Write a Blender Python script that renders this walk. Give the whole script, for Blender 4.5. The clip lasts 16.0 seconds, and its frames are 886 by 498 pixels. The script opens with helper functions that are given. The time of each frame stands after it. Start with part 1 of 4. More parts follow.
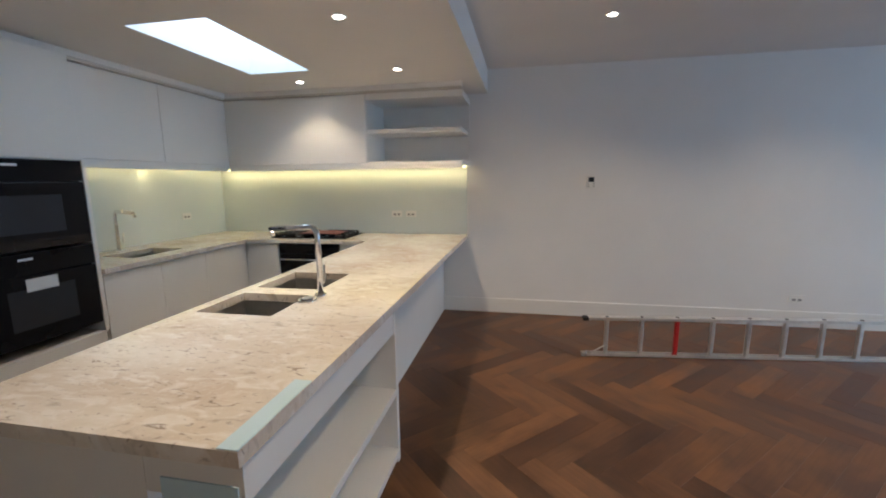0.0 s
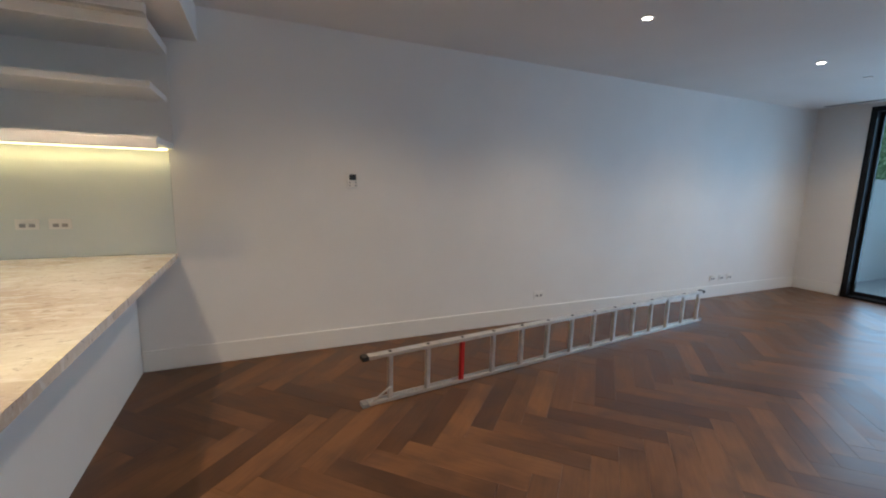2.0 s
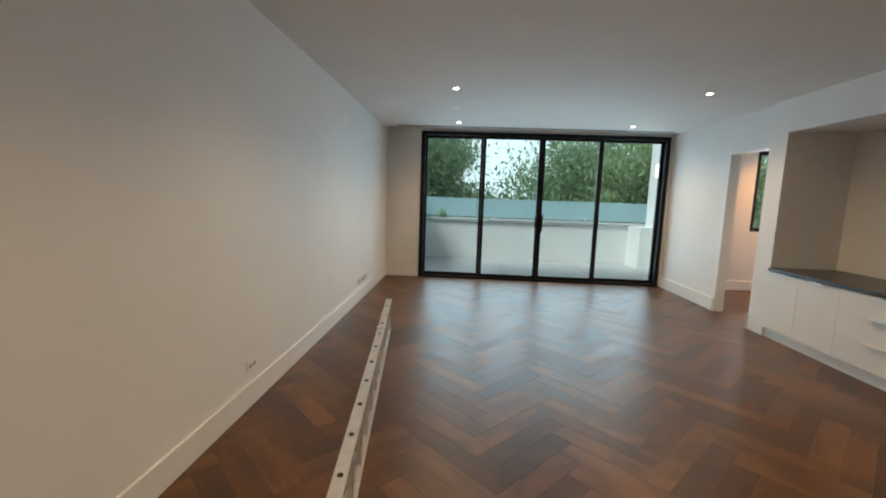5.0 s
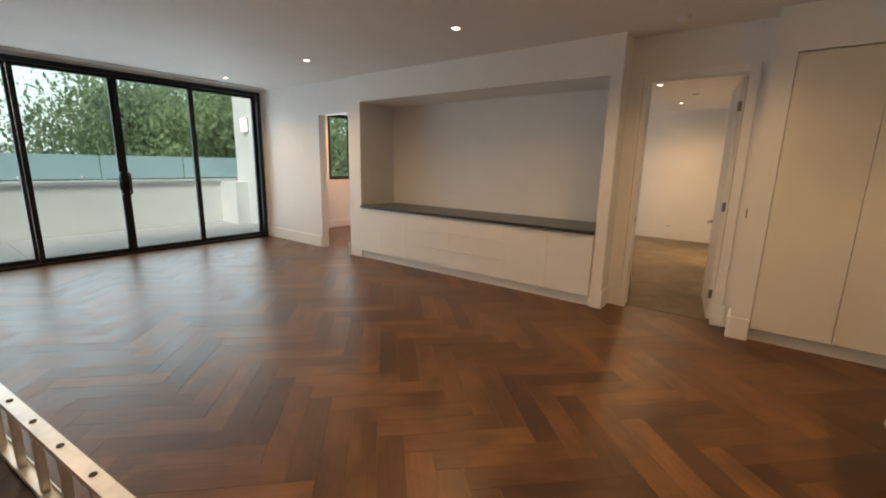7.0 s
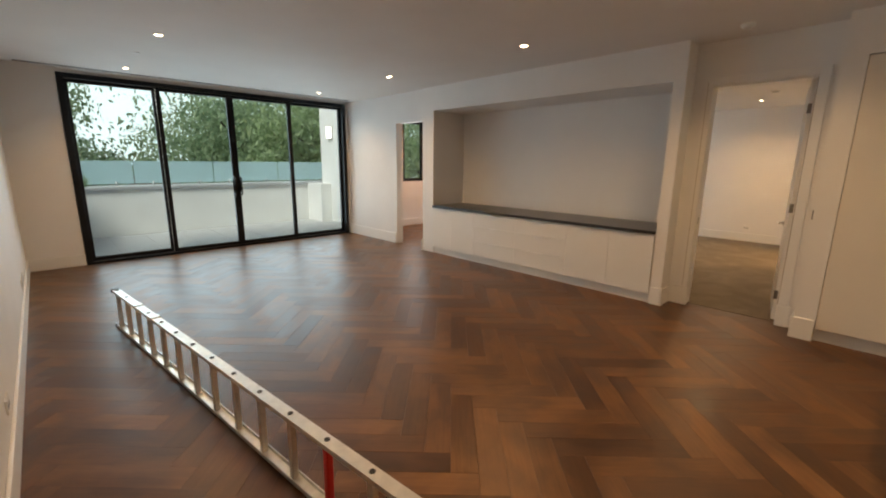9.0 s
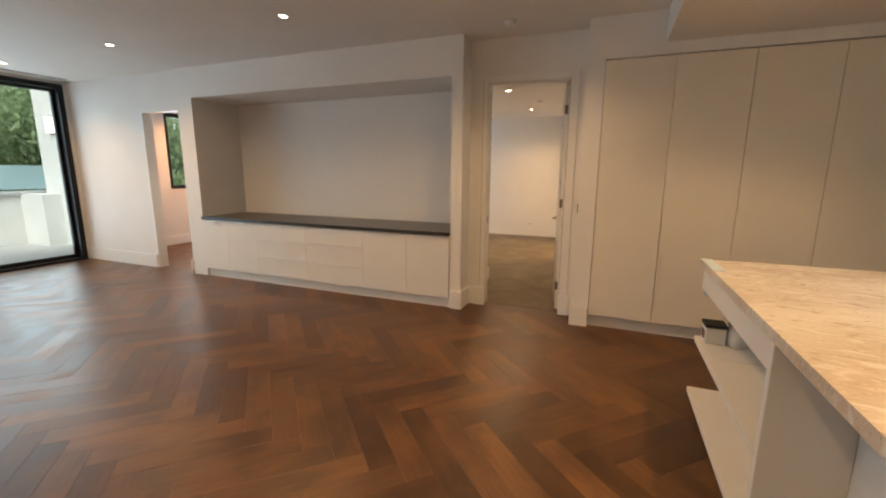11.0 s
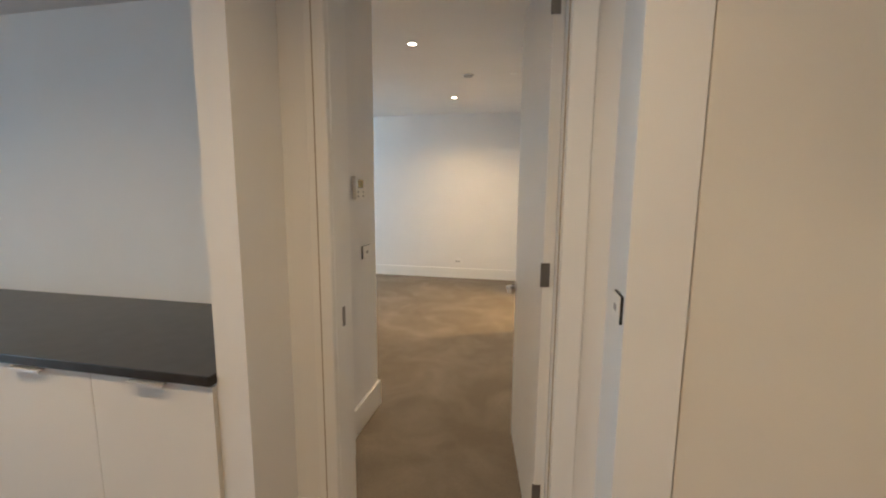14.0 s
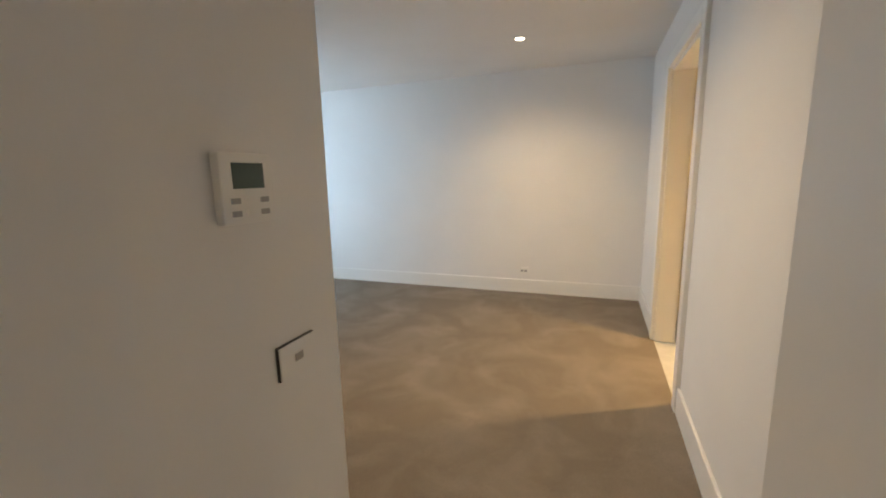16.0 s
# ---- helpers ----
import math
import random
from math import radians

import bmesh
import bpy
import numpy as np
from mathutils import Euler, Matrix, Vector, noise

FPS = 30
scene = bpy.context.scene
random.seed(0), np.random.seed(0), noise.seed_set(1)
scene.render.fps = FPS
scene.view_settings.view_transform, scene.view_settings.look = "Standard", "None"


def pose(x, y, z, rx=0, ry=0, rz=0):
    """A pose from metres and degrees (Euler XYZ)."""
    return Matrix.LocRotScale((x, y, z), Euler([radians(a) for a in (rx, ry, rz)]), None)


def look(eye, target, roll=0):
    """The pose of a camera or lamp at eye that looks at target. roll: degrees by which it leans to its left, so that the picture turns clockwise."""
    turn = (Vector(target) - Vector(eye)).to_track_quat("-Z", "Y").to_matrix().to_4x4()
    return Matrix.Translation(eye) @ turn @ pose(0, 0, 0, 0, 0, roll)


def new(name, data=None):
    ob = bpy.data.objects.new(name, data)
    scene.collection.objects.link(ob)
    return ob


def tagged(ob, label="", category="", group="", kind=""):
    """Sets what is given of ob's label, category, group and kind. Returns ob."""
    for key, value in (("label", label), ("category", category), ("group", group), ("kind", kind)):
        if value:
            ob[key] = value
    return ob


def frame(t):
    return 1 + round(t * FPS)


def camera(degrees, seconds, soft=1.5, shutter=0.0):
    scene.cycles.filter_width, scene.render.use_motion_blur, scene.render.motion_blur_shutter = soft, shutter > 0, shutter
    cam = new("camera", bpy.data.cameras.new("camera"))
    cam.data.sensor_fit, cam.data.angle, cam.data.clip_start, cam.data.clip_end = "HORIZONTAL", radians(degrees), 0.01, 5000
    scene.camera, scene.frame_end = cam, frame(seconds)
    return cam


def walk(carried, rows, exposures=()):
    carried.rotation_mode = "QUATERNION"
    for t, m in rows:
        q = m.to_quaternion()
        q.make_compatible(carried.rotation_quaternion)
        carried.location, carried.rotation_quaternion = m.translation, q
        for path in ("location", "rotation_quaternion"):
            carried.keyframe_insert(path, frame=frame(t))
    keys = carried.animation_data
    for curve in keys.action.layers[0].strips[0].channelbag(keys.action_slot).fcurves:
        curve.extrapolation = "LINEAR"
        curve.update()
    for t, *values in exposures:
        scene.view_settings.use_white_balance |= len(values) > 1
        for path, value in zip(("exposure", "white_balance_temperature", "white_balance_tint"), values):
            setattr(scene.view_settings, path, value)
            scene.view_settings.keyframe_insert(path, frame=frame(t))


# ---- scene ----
cam = camera(93.9, 16.0, soft=2.0)
# seconds, stops, kelvin, tint
EXPOSURES = [(0, 0.08, 5600, 12), (1, -0.02, 5350, 13), (2, -0.02, 5900, 13), (3, 0.02, 6950, 13), (5.5, -0.06, 7700, 13), (6.5, -0.02, 7950, 14), (7, 0.0, 8900, 21), (8, 0.0, 9300, 23), (9, -0.03, 8900, 21), (10, 0.02, 9300, 25),
             (12.5, 0.51, 7400, 13), (13.5, 0.46, 6800, 11), (14, 0.40, 6600, 11), (14.5, 0.29, 6450, 11), (15, 0.44, 6350, 10), (15.5, 0.44, 6450, 10), (16, 0.27, 6600, 11)]
SKY, SUN = 0.15, 3.5
SLIDER_W, BED_W, SPOT_W = 106, 80, 74
PLANK_TURN = -45
PATH = [
    (0, (1.228, 0.293, 1.501), (0.848, 2.229, 1.176), -0.6),
    (0.5, (1.203, 0.436, 1.482), (1.224, 2.412, 1.173), -0.3),
    (1, (1.172, 0.722, 1.478), (1.571, 2.66, 1.187), 0.1),
    (1.5, (1.199, 1.024, 1.458), (1.755, 2.923, 1.169), 1.0),
    (2, (1.177, 1.333, 1.454), (1.982, 3.138, 1.147), 1.4),
    (2.5, (1.142, 1.671, 1.471), (2.267, 3.294, 1.154), 1.1),
    (3, (1.134, 2.051, 1.453), (2.521, 3.471, 1.208), 1.9),
    (5.5, (1.365, 3.774, 1.48), (3.318, 3.427, 1.225), 2.5),
    (6, (1.444, 3.979, 1.503), (3.246, 3.151, 1.244), 2.4),
    (6.5, (1.469, 4.143, 1.463), (2.934, 2.832, 1.098), 0.6),
    (7, (1.351, 4.273, 1.448), (2.527, 2.707, 1.043), 1.2),
    (7.5, (1.161, 4.447, 1.479), (2.2, 2.843, 0.891), 1.8),
    (8, (1.139, 4.64, 1.454), (2.328, 3.211, 0.717), 0.9),
    (8.5, (1.078, 4.674, 1.459), (2.519, 3.432, 0.842), -0.6),
    (9, (1.064, 4.655, 1.499), (2.472, 3.295, 1.089), 0.5),
    (9.5, (1.064, 4.68, 1.485), (2.347, 3.188, 1.127), 0.7),
    (10, (1.048, 4.549, 1.452), (2.052, 2.873, 1.027), 0.9),
    (12.5, (1.427, 2.498, 1.39), (2.019, 0.607, 1.119), -0.1),
    (13, (1.504, 2.027, 1.389), (1.995, 0.105, 1.13), -0.4),
    (13.5, (1.584, 1.557, 1.393), (1.969, -0.387, 1.124), 0.5),
    (14, (1.645, 1.095, 1.392), (2.05, -0.844, 1.114), 0.4),
    (14.5, (1.764, 0.61, 1.396), (2.026, -1.36, 1.174), -0.2),
    (15, (1.84, 0.189, 1.41), (2.217, -1.759, 1.154), -0.2),
    (15.5, (1.925, -0.191, 1.425), (2.345, -2.124, 1.127), -0.6),
    (16, (1.969, -0.465, 1.419), (2.652, -2.312, 1.072), -1.3),
]
walk(cam, [(t, look(e, g, r)) for t, e, g, r in PATH], EXPOSURES)

# ---- world, sun, large lights ----
world = bpy.data.worlds.new("sky")
scene.world = world
world.use_nodes = True
wn = world.node_tree
sky = wn.nodes.new("ShaderNodeTexSky")
sky.sky_type = "NISHITA"
sky.sun_disc = False
sky.sun_elevation = radians(50)
sky.sun_rotation = radians(329)
sky.dust_density = 1.5
sky.air_density = 1.0
wn.links.new(sky.outputs[0], wn.nodes["Background"].inputs[0])
wn.nodes["Background"].inputs[1].default_value = SKY

sun_data = bpy.data.lights.new("sun", "SUN")
sun_data.energy = SUN
sun_data.angle = radians(20)
sun_data.color = (0.88, 0.95, 1.0)
sun = new("sun", sun_data)
sun.matrix_world = look((-13, 22, 30), (0, 0, 0))


def window_lamp(name, eye, target, w, h, power, color=(0.55, 0.77, 1.0)):
    d = bpy.data.lights.new(name, "AREA")
    d.shape, d.size, d.size_y, d.energy, d.color = "RECTANGLE", w, h, power, color
    o = new(name, d)
    o.matrix_world = look(eye, target)
    return o


window_lamp("slider_daylight", (8.98, 2.14, 1.35), (0, 2.14, 1.2), 4.1, 2.3, SLIDER_W)
window_lamp("bedroom_daylight", (6.38, -3.3, 1.4), (0, -3.3, 1.2), 2.4, 2.0, BED_W)
window_lamp("study_daylight", (8.78, -1.8, 1.75), (0, -1.8, 1.2), 0.6, 1.2, 8)


# ---- materials ----
def nodes_of(name):
    m = bpy.data.materials.new(name)
    m.use_nodes = True
    nt = m.node_tree
    return m, nt, nt.nodes["Principled BSDF"]


def ramp(nt, src, a, b, lo=0.3, hi=0.7):
    r = nt.nodes.new("ShaderNodeValToRGB")
    r.color_ramp.elements[0].color, r.color_ramp.elements[1].color = (*a, 1), (*b, 1)
    r.color_ramp.elements[0].position, r.color_ramp.elements[1].position = lo, hi
    nt.links.new(src, r.inputs[0])
    return r.outputs[0]


def noise_tex(nt, scale, detail=4, stretch=(1, 1, 1), coord="Object"):
    tc = nt.nodes.new("ShaderNodeTexCoord")
    mp = nt.nodes.new("ShaderNodeMapping")
    mp.inputs["Scale"].default_value = stretch
    nt.links.new(tc.outputs[coord], mp.inputs[0])
    n = nt.nodes.new("ShaderNodeTexNoise")
    n.inputs["Scale"].default_value, n.inputs["Detail"].default_value = scale, detail
    nt.links.new(mp.outputs[0], n.inputs["Vector"])
    return n


def mix(nt, a, b, f, mode="MIX"):
    n = nt.nodes.new("ShaderNodeMix")
    n.data_type, n.blend_type = "RGBA", mode
    for sock, v in ((n.inputs[0], f), (n.inputs[6], a), (n.inputs[7], b)):
        if isinstance(v, bpy.types.NodeSocket):
            nt.links.new(v, sock)
        elif isinstance(v, tuple):
            sock.default_value = (*v, 1)
        else:
            sock.default_value = v
    return n.outputs[2]


def bump(nt, bsdf, src, strength=0.1, dist=0.01):
    b = nt.nodes.new("ShaderNodeBump")
    b.inputs["Strength"].default_value, b.inputs["Distance"].default_value = strength, dist
    nt.links.new(src, b.inputs["Height"])
    nt.links.new(b.outputs[0], bsdf.inputs["Normal"])


def paint(name, col, rough=0.55, var=0.04, bumpy=0.05, metal=0.0, scale=2.0):
    """Painted or plain surface: broad tone drift plus fine roller texture."""
    m, nt, p = nodes_of(name)
    n = noise_tex(nt, scale, 3)
    lo = tuple(max(0, c * (1 - var)) for c in col)
    hi = tuple(min(1, c * (1 + var)) for c in col)
    nt.links.new(ramp(nt, n.outputs[0], lo, hi), p.inputs["Base Color"])
    p.inputs["Roughness"].default_value, p.inputs["Metallic"].default_value = rough, metal
    if bumpy:
        f = noise_tex(nt, 220, 2)
        bump(nt, p, f.outputs[0], bumpy, 0.002)
    return m


def emitter(name, col, power):
    m, nt, p = nodes_of(name)
    p.inputs["Base Color"].default_value = (*col, 1)
    p.inputs["Emission Color"].default_value = (*col, 1)
    p.inputs["Emission Strength"].default_value = power
    return m


def glass(name, tint=(0.84, 0.95, 0.98), rough=0.0):
    m, nt, p = nodes_of(name)
    nt.nodes.remove(p)
    out = nt.nodes["Material Output"]
    t, g, mx, fr = (nt.nodes.new(k) for k in ("ShaderNodeBsdfTransparent", "ShaderNodeBsdfGlossy", "ShaderNodeMixShader", "ShaderNodeFresnel"))
    t.inputs[0].default_value = (*tint, 1)
    g.inputs["Roughness"].default_value = rough
    fr.inputs[0].default_value = 1.3
    nt.links.new(fr.outputs[0], mx.inputs[0])
    nt.links.new(t.outputs[0], mx.inputs[1])
    nt.links.new(g.outputs[0], mx.inputs[2])
    nt.links.new(mx.outputs[0], out.inputs[0])
    return m


def wood_floor():
    m, nt, p = nodes_of("smoked_oak")
    info = nt.nodes.new("ShaderNodeObjectInfo")
    geo = nt.nodes.new("ShaderNodeNewGeometry")
    add = nt.nodes.new("ShaderNodeMath")
    add.operation = "ADD"
    nt.links.new(info.outputs["Random"], add.inputs[0])
    nt.links.new(geo.outputs["Random Per Island"], add.inputs[1])
    fr = nt.nodes.new("ShaderNodeMath")
    fr.operation = "FRACT"
    nt.links.new(add.outputs[0], fr.inputs[0])
    uv = nt.nodes.new("ShaderNodeUVMap")
    off = nt.nodes.new("ShaderNodeVectorMath")
    off.operation = "ADD"
    comb = nt.nodes.new("ShaderNodeCombineXYZ")
    mul = nt.nodes.new("ShaderNodeMath")
    mul.operation = "MULTIPLY"
    mul.inputs[1].default_value = 40
    nt.links.new(fr.outputs[0], mul.inputs[0])
    nt.links.new(mul.outputs[0], comb.inputs[2])
    nt.links.new(uv.outputs[0], off.inputs[0])
    nt.links.new(comb.outputs[0], off.inputs[1])

    def grain(scale, stretch, detail, dist=0.0):
        mp = nt.nodes.new("ShaderNodeMapping")
        mp.inputs["Scale"].default_value = stretch
        nt.links.new(off.outputs[0], mp.inputs[0])
        n = nt.nodes.new("ShaderNodeTexNoise")
        n.inputs["Scale"].default_value, n.inputs["Detail"].default_value = scale, detail
        n.inputs["Distortion"].default_value = dist
        nt.links.new(mp.outputs[0], n.inputs["Vector"])
        return n
    g1 = grain(10, (0.35, 6, 1), 6, 0.6)
    g2 = grain(3.0, (1, 1.6, 1), 3, 0.3)
    base = ramp(nt, fr.outputs[0], (0.080, 0.033, 0.0120), (0.176, 0.079, 0.029), 0.0, 1.0)
    c = mix(nt, base, ramp(nt, g1.outputs[0], (0.45, 0.42, 0.40), (1.0, 1.0, 1.0), 0.3, 0.62), 0.36, "MULTIPLY")
    c = mix(nt, c, ramp(nt, g2.outputs[0], (0.38, 0.36, 0.35), (1.12, 1.1, 1.08), 0.36, 0.62), 0.7, "MULTIPLY")
    nt.links.new(c, p.inputs["Base Color"])
    nt.links.new(ramp(nt, g2.outputs[0], (0.31,) * 3, (0.45,) * 3), p.inputs["Roughness"])
    p.inputs["Specular IOR Level"].default_value = 0.45
    bump(nt, p, g1.outputs[0], 0.12, 0.002)
    return m


def stone_top():
    """Cream stone with short drifting grey-brown veins."""
    m, nt, p = nodes_of("cream_stone")
    n1 = noise_tex(nt, 2.2, 5)
    n2 = noise_tex(nt, 7, 8, (1.0, 2.4, 1))
    n2.inputs["Distortion"].default_value = 1.4
    n3 = noise_tex(nt, 60, 4)
    n4 = noise_tex(nt, 13, 6, (1.0, 2.8, 1))
    n4.inputs["Distortion"].default_value = 2.2
    c = ramp(nt, n1.outputs[0], (0.58, 0.49, 0.39), (0.74, 0.69, 0.61), 0.35, 0.65)
    c = mix(nt, c, (0.80, 0.77, 0.72), ramp(nt, n2.outputs[0], (0, 0, 0), (0.7, 0.7, 0.7), 0.52, 0.66))
    c = mix(nt, c, (0.20, 0.15, 0.12), ramp(nt, n4.outputs[0], (0.75, 0.75, 0.75), (0, 0, 0), 0.30, 0.385))
    c = mix(nt, c, (0.36, 0.30, 0.24), ramp(nt, n2.outputs[0], (0.6, 0.6, 0.6), (0, 0, 0), 0.30, 0.385))
    c = mix(nt, c, (0.9, 0.88, 0.85), ramp(nt, n3.outputs[0], (0, 0, 0), (0.25, 0.25, 0.25), 0.55, 0.7))
    nt.links.new(c, p.inputs["Base Color"])
    p.inputs["Roughness"].default_value = 0.16
    return m


def carpet():
    m, nt, p = nodes_of("taupe_carpet")
    n1 = noise_tex(nt, 2.4, 6)
    n1.inputs["Distortion"].default_value = 0.8
    n2 = noise_tex(nt, 380, 2)
    c = ramp(nt, n1.outputs[0], (0.190, 0.162, 0.130), (0.255, 0.222, 0.185), 0.42, 0.72)
    c = mix(nt, c, ramp(nt, n2.outputs[0], (0.6, 0.6, 0.6), (1.2, 1.2, 1.2)), 0.6, "MULTIPLY")
    nt.links.new(c, p.inputs["Base Color"])
    p.inputs["Roughness"].default_value = 1.0
    p.inputs["Specular IOR Level"].default_value = 0.05
    bump(nt, p, n2.outputs[0], 0.5, 0.006)
    return m


def leaf_mat(name, a, b):
    m, nt, p = nodes_of(name)
    geo = nt.nodes.new("ShaderNodeNewGeometry")
    col = ramp(nt, geo.outputs["Random Per Island"], a, b, 0, 1)
    nt.links.new(col, p.inputs["Base Color"])
    p.inputs["Roughness"].default_value = 0.55
    tr, mx = nt.nodes.new("ShaderNodeBsdfTranslucent"), nt.nodes.new("ShaderNodeMixShader")
    nt.links.new(col, tr.inputs[0])
    mx.inputs[0].default_value = 0.5
    nt.links.new(p.outputs[0], mx.inputs[1])
    nt.links.new(tr.outputs[0], mx.inputs[2])
    nt.links.new(mx.outputs[0], nt.nodes["Material Output"].inputs[0])
    return m


def frosted(name, tint):
    """Sand-blasted glass: part clear, part milky."""
    m, nt, p = nodes_of(name)
    n = noise_tex(nt, 3, 3)
    nt.links.new(ramp(nt, n.outputs[0], tuple(c * 0.94 for c in tint), tint), p.inputs["Base Color"])
    p.inputs["Roughness"].default_value = 0.25
    tr, mx, md, tl = (nt.nodes.new(k) for k in ("ShaderNodeBsdfTransparent", "ShaderNodeMixShader", "ShaderNodeMixShader", "ShaderNodeBsdfTranslucent"))
    tr.inputs[0].default_value = tl.inputs[0].default_value = (*tint, 1)
    md.inputs[0].default_value, mx.inputs[0].default_value = 0.5, 0.65
    nt.links.new(p.outputs[0], md.inputs[1])
    nt.links.new(tl.outputs[0], md.inputs[2])
    nt.links.new(tr.outputs[0], mx.inputs[1])
    nt.links.new(md.outputs[0], mx.inputs[2])
    nt.links.new(mx.outputs[0], nt.nodes["Material Output"].inputs[0])
    return m


WALL = paint("wall_paint", (0.78, 0.77, 0.75), 0.6, 0.02)
PULL = paint("satin_aluminium", (0.82, 0.81, 0.79), 0.45, 0.03, 0.02, 0.6)
JOINT = paint("joint_shadow_brown", (0.42, 0.36, 0.29), 0.8, 0.1, 0)
HINGE = paint("dull_steel", (0.22, 0.21, 0.20), 0.35, 0.1, 0.02, 0.9)
SEAM = paint("cabinet_seam", (0.60, 0.57, 0.52), 0.8, 0.1, 0)
CEIL = paint("ceiling_paint", (0.74, 0.72, 0.69), 0.75, 0.02)
TRIM = paint("trim_gloss_white", (0.80, 0.79, 0.76), 0.32, 0.02, 0.02)
CAB = paint("white_satin_board", (0.78, 0.765, 0.73), 0.38, 0.02, 0.02)
WARD = paint("warm_white_board", (0.74, 0.70, 0.63), 0.42, 0.03, 0.03)
GAP = paint("shadow_gap", (0.10, 0.09, 0.08), 0.8, 0.1, 0)
BLACKTOP = paint("dark_stone", (0.030, 0.028, 0.027), 0.28, 0.3, 0.03, scale=14)
BLACKFRAME = paint("black_aluminium", (0.010, 0.011, 0.013), 0.35, 0.2, 0.02)
BLACKGLASS = paint("black_glass", (0.006, 0.006, 0.008), 0.06, 0.1, 0)
DARKWIN = paint("oven_window", (0.035, 0.038, 0.045), 0.05, 0.1, 0)
STEEL = paint("brushed_steel", (0.55, 0.54, 0.52), 0.30, 0.06, 0.04, 1.0, 30)
CHROME = paint("chrome", (0.80, 0.80, 0.80), 0.10, 0.03, 0, 1.0)
ALU = paint("mill_aluminium", (0.70, 0.69, 0.66), 0.36, 0.10, 0.05, 0.75, 18)
RED = paint("red_enamel", (0.50, 0.015, 0.015), 0.4, 0.1)
RUBBER = paint("black_rubber", (0.02, 0.02, 0.02), 0.7, 0.1)
PLASTIC = paint("white_plastic", (0.78, 0.77, 0.74), 0.35, 0.02, 0)
GREY = paint("grey_plastic", (0.30, 0.30, 0.30), 0.45, 0.05, 0)
LCD = paint("lcd_green", (0.035, 0.07, 0.055), 0.15, 0.05, 0)
LCDK = paint("lcd_dark", (0.02, 0.022, 0.024), 0.15, 0.05, 0)
SPLASH = paint("pale_glass_splashback", (0.68, 0.73, 0.71), 0.10, 0.02, 0)
TAPE = paint("blue_film", (0.50, 0.66, 0.74), 0.35, 0.06, 0.03)
CARD = paint("printed_card", (0.17, 0.05, 0.05), 0.5, 0.3, 0, scale=25)
PAPER = paint("paper_white", (0.75, 0.75, 0.74), 0.6, 0.03, 0)
BROWN = paint("brown_card", (0.16, 0.09, 0.06), 0.6, 0.2, 0)
RENDERW = paint("exterior_render", (0.72, 0.71, 0.68), 0.85, 0.05, 0.3)
CAP = paint("parapet_cap", (0.42, 0.43, 0.43), 0.6, 0.08, 0.1)
TILE = paint("terrace_tile", (0.44, 0.44, 0.43), 0.55, 0.12, 0.15, scale=5)
GROUT = paint("grout", (0.22, 0.22, 0.21), 0.9, 0.1)
SUBFLOOR = paint("dark_adhesive", (0.040, 0.020, 0.012), 0.8, 0.1)
for dark in (BLACKGLASS, DARKWIN, BLACKFRAME):
    dark.node_tree.nodes["Principled BSDF"].inputs["Specular IOR Level"].default_value = 0.22
TIMBER = wood_floor()
STONE = stone_top()
CARPET = carpet()
GLASS = glass("clear_glass")
SKYGLASS = glass("blue_tinted_glass", (0.065, 0.11, 0.105))
GREENGLASS = frosted("frosted_green_glass", (0.66, 0.84, 0.86))
LAMPGLOW = emitter("lamp_glow", (1.0, 0.86, 0.66), 30)
LEDGLOW = emitter("led_glow", (1.0, 0.80, 0.36), 5)
CLOUD = emitter("cloud_glow", (0.80, 0.93, 1.0), 0.72)
SCONCEGLOW = emitter("sconce_glow", (1.0, 0.9, 0.8), 2.5)
BARK = paint("bark", (0.09, 0.065, 0.05), 0.9, 0.3, 0.4, scale=6)
LEAF_A = leaf_mat("leaf_green", (0.17, 0.28, 0.16), (0.40, 0.52, 0.32))
LEAF_B = leaf_mat("leaf_light", (0.22, 0.33, 0.16), (0.46, 0.57, 0.33))
LEAF_C = leaf_mat("leaf_rust", (0.30, 0.20, 0.14), (0.50, 0.38, 0.29))
GRASS = paint("grass", (0.06, 0.09, 0.035), 0.9, 0.3, 0.3, scale=0.3)
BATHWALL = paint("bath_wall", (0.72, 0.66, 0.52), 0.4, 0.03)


# ---- mesh helpers ----
def add_box(bm, a, b, bevel=0.0):
    (x0, y0, z0), (x1, y1, z1) = a, b
    vs = [bm.verts.new(v) for v in ((x0, y0, z0), (x1, y0, z0), (x1, y1, z0), (x0, y1, z0), (x0, y0, z1), (x1, y0, z1), (x1, y1, z1), (x0, y1, z1))]
    fs = [bm.faces.new([vs[i] for i in q]) for q in ((3, 2, 1, 0), (4, 5, 6, 7), (0, 1, 5, 4), (1, 2, 6, 5), (2, 3, 7, 6), (3, 0, 4, 7))]
    if bevel:
        es = list({e for f in fs for e in f.edges})
        bmesh.ops.bevel(bm, geom=es, offset=bevel, segments=2, affect="EDGES", profile=0.5)
    return vs


def box(a, b, bevel=0.0):
    bm = bmesh.new()
    add_box(bm, tuple(min(p, q) for p, q in zip(a, b)), tuple(max(p, q) for p, q in zip(a, b)), bevel)
    return bm


def boxes(*abs_, bevel=0.0):
    bm = bmesh.new()
    for a, b in abs_:
        add_box(bm, tuple(min(p, q) for p, q in zip(a, b)), tuple(max(p, q) for p, q in zip(a, b)), bevel)
    return bm


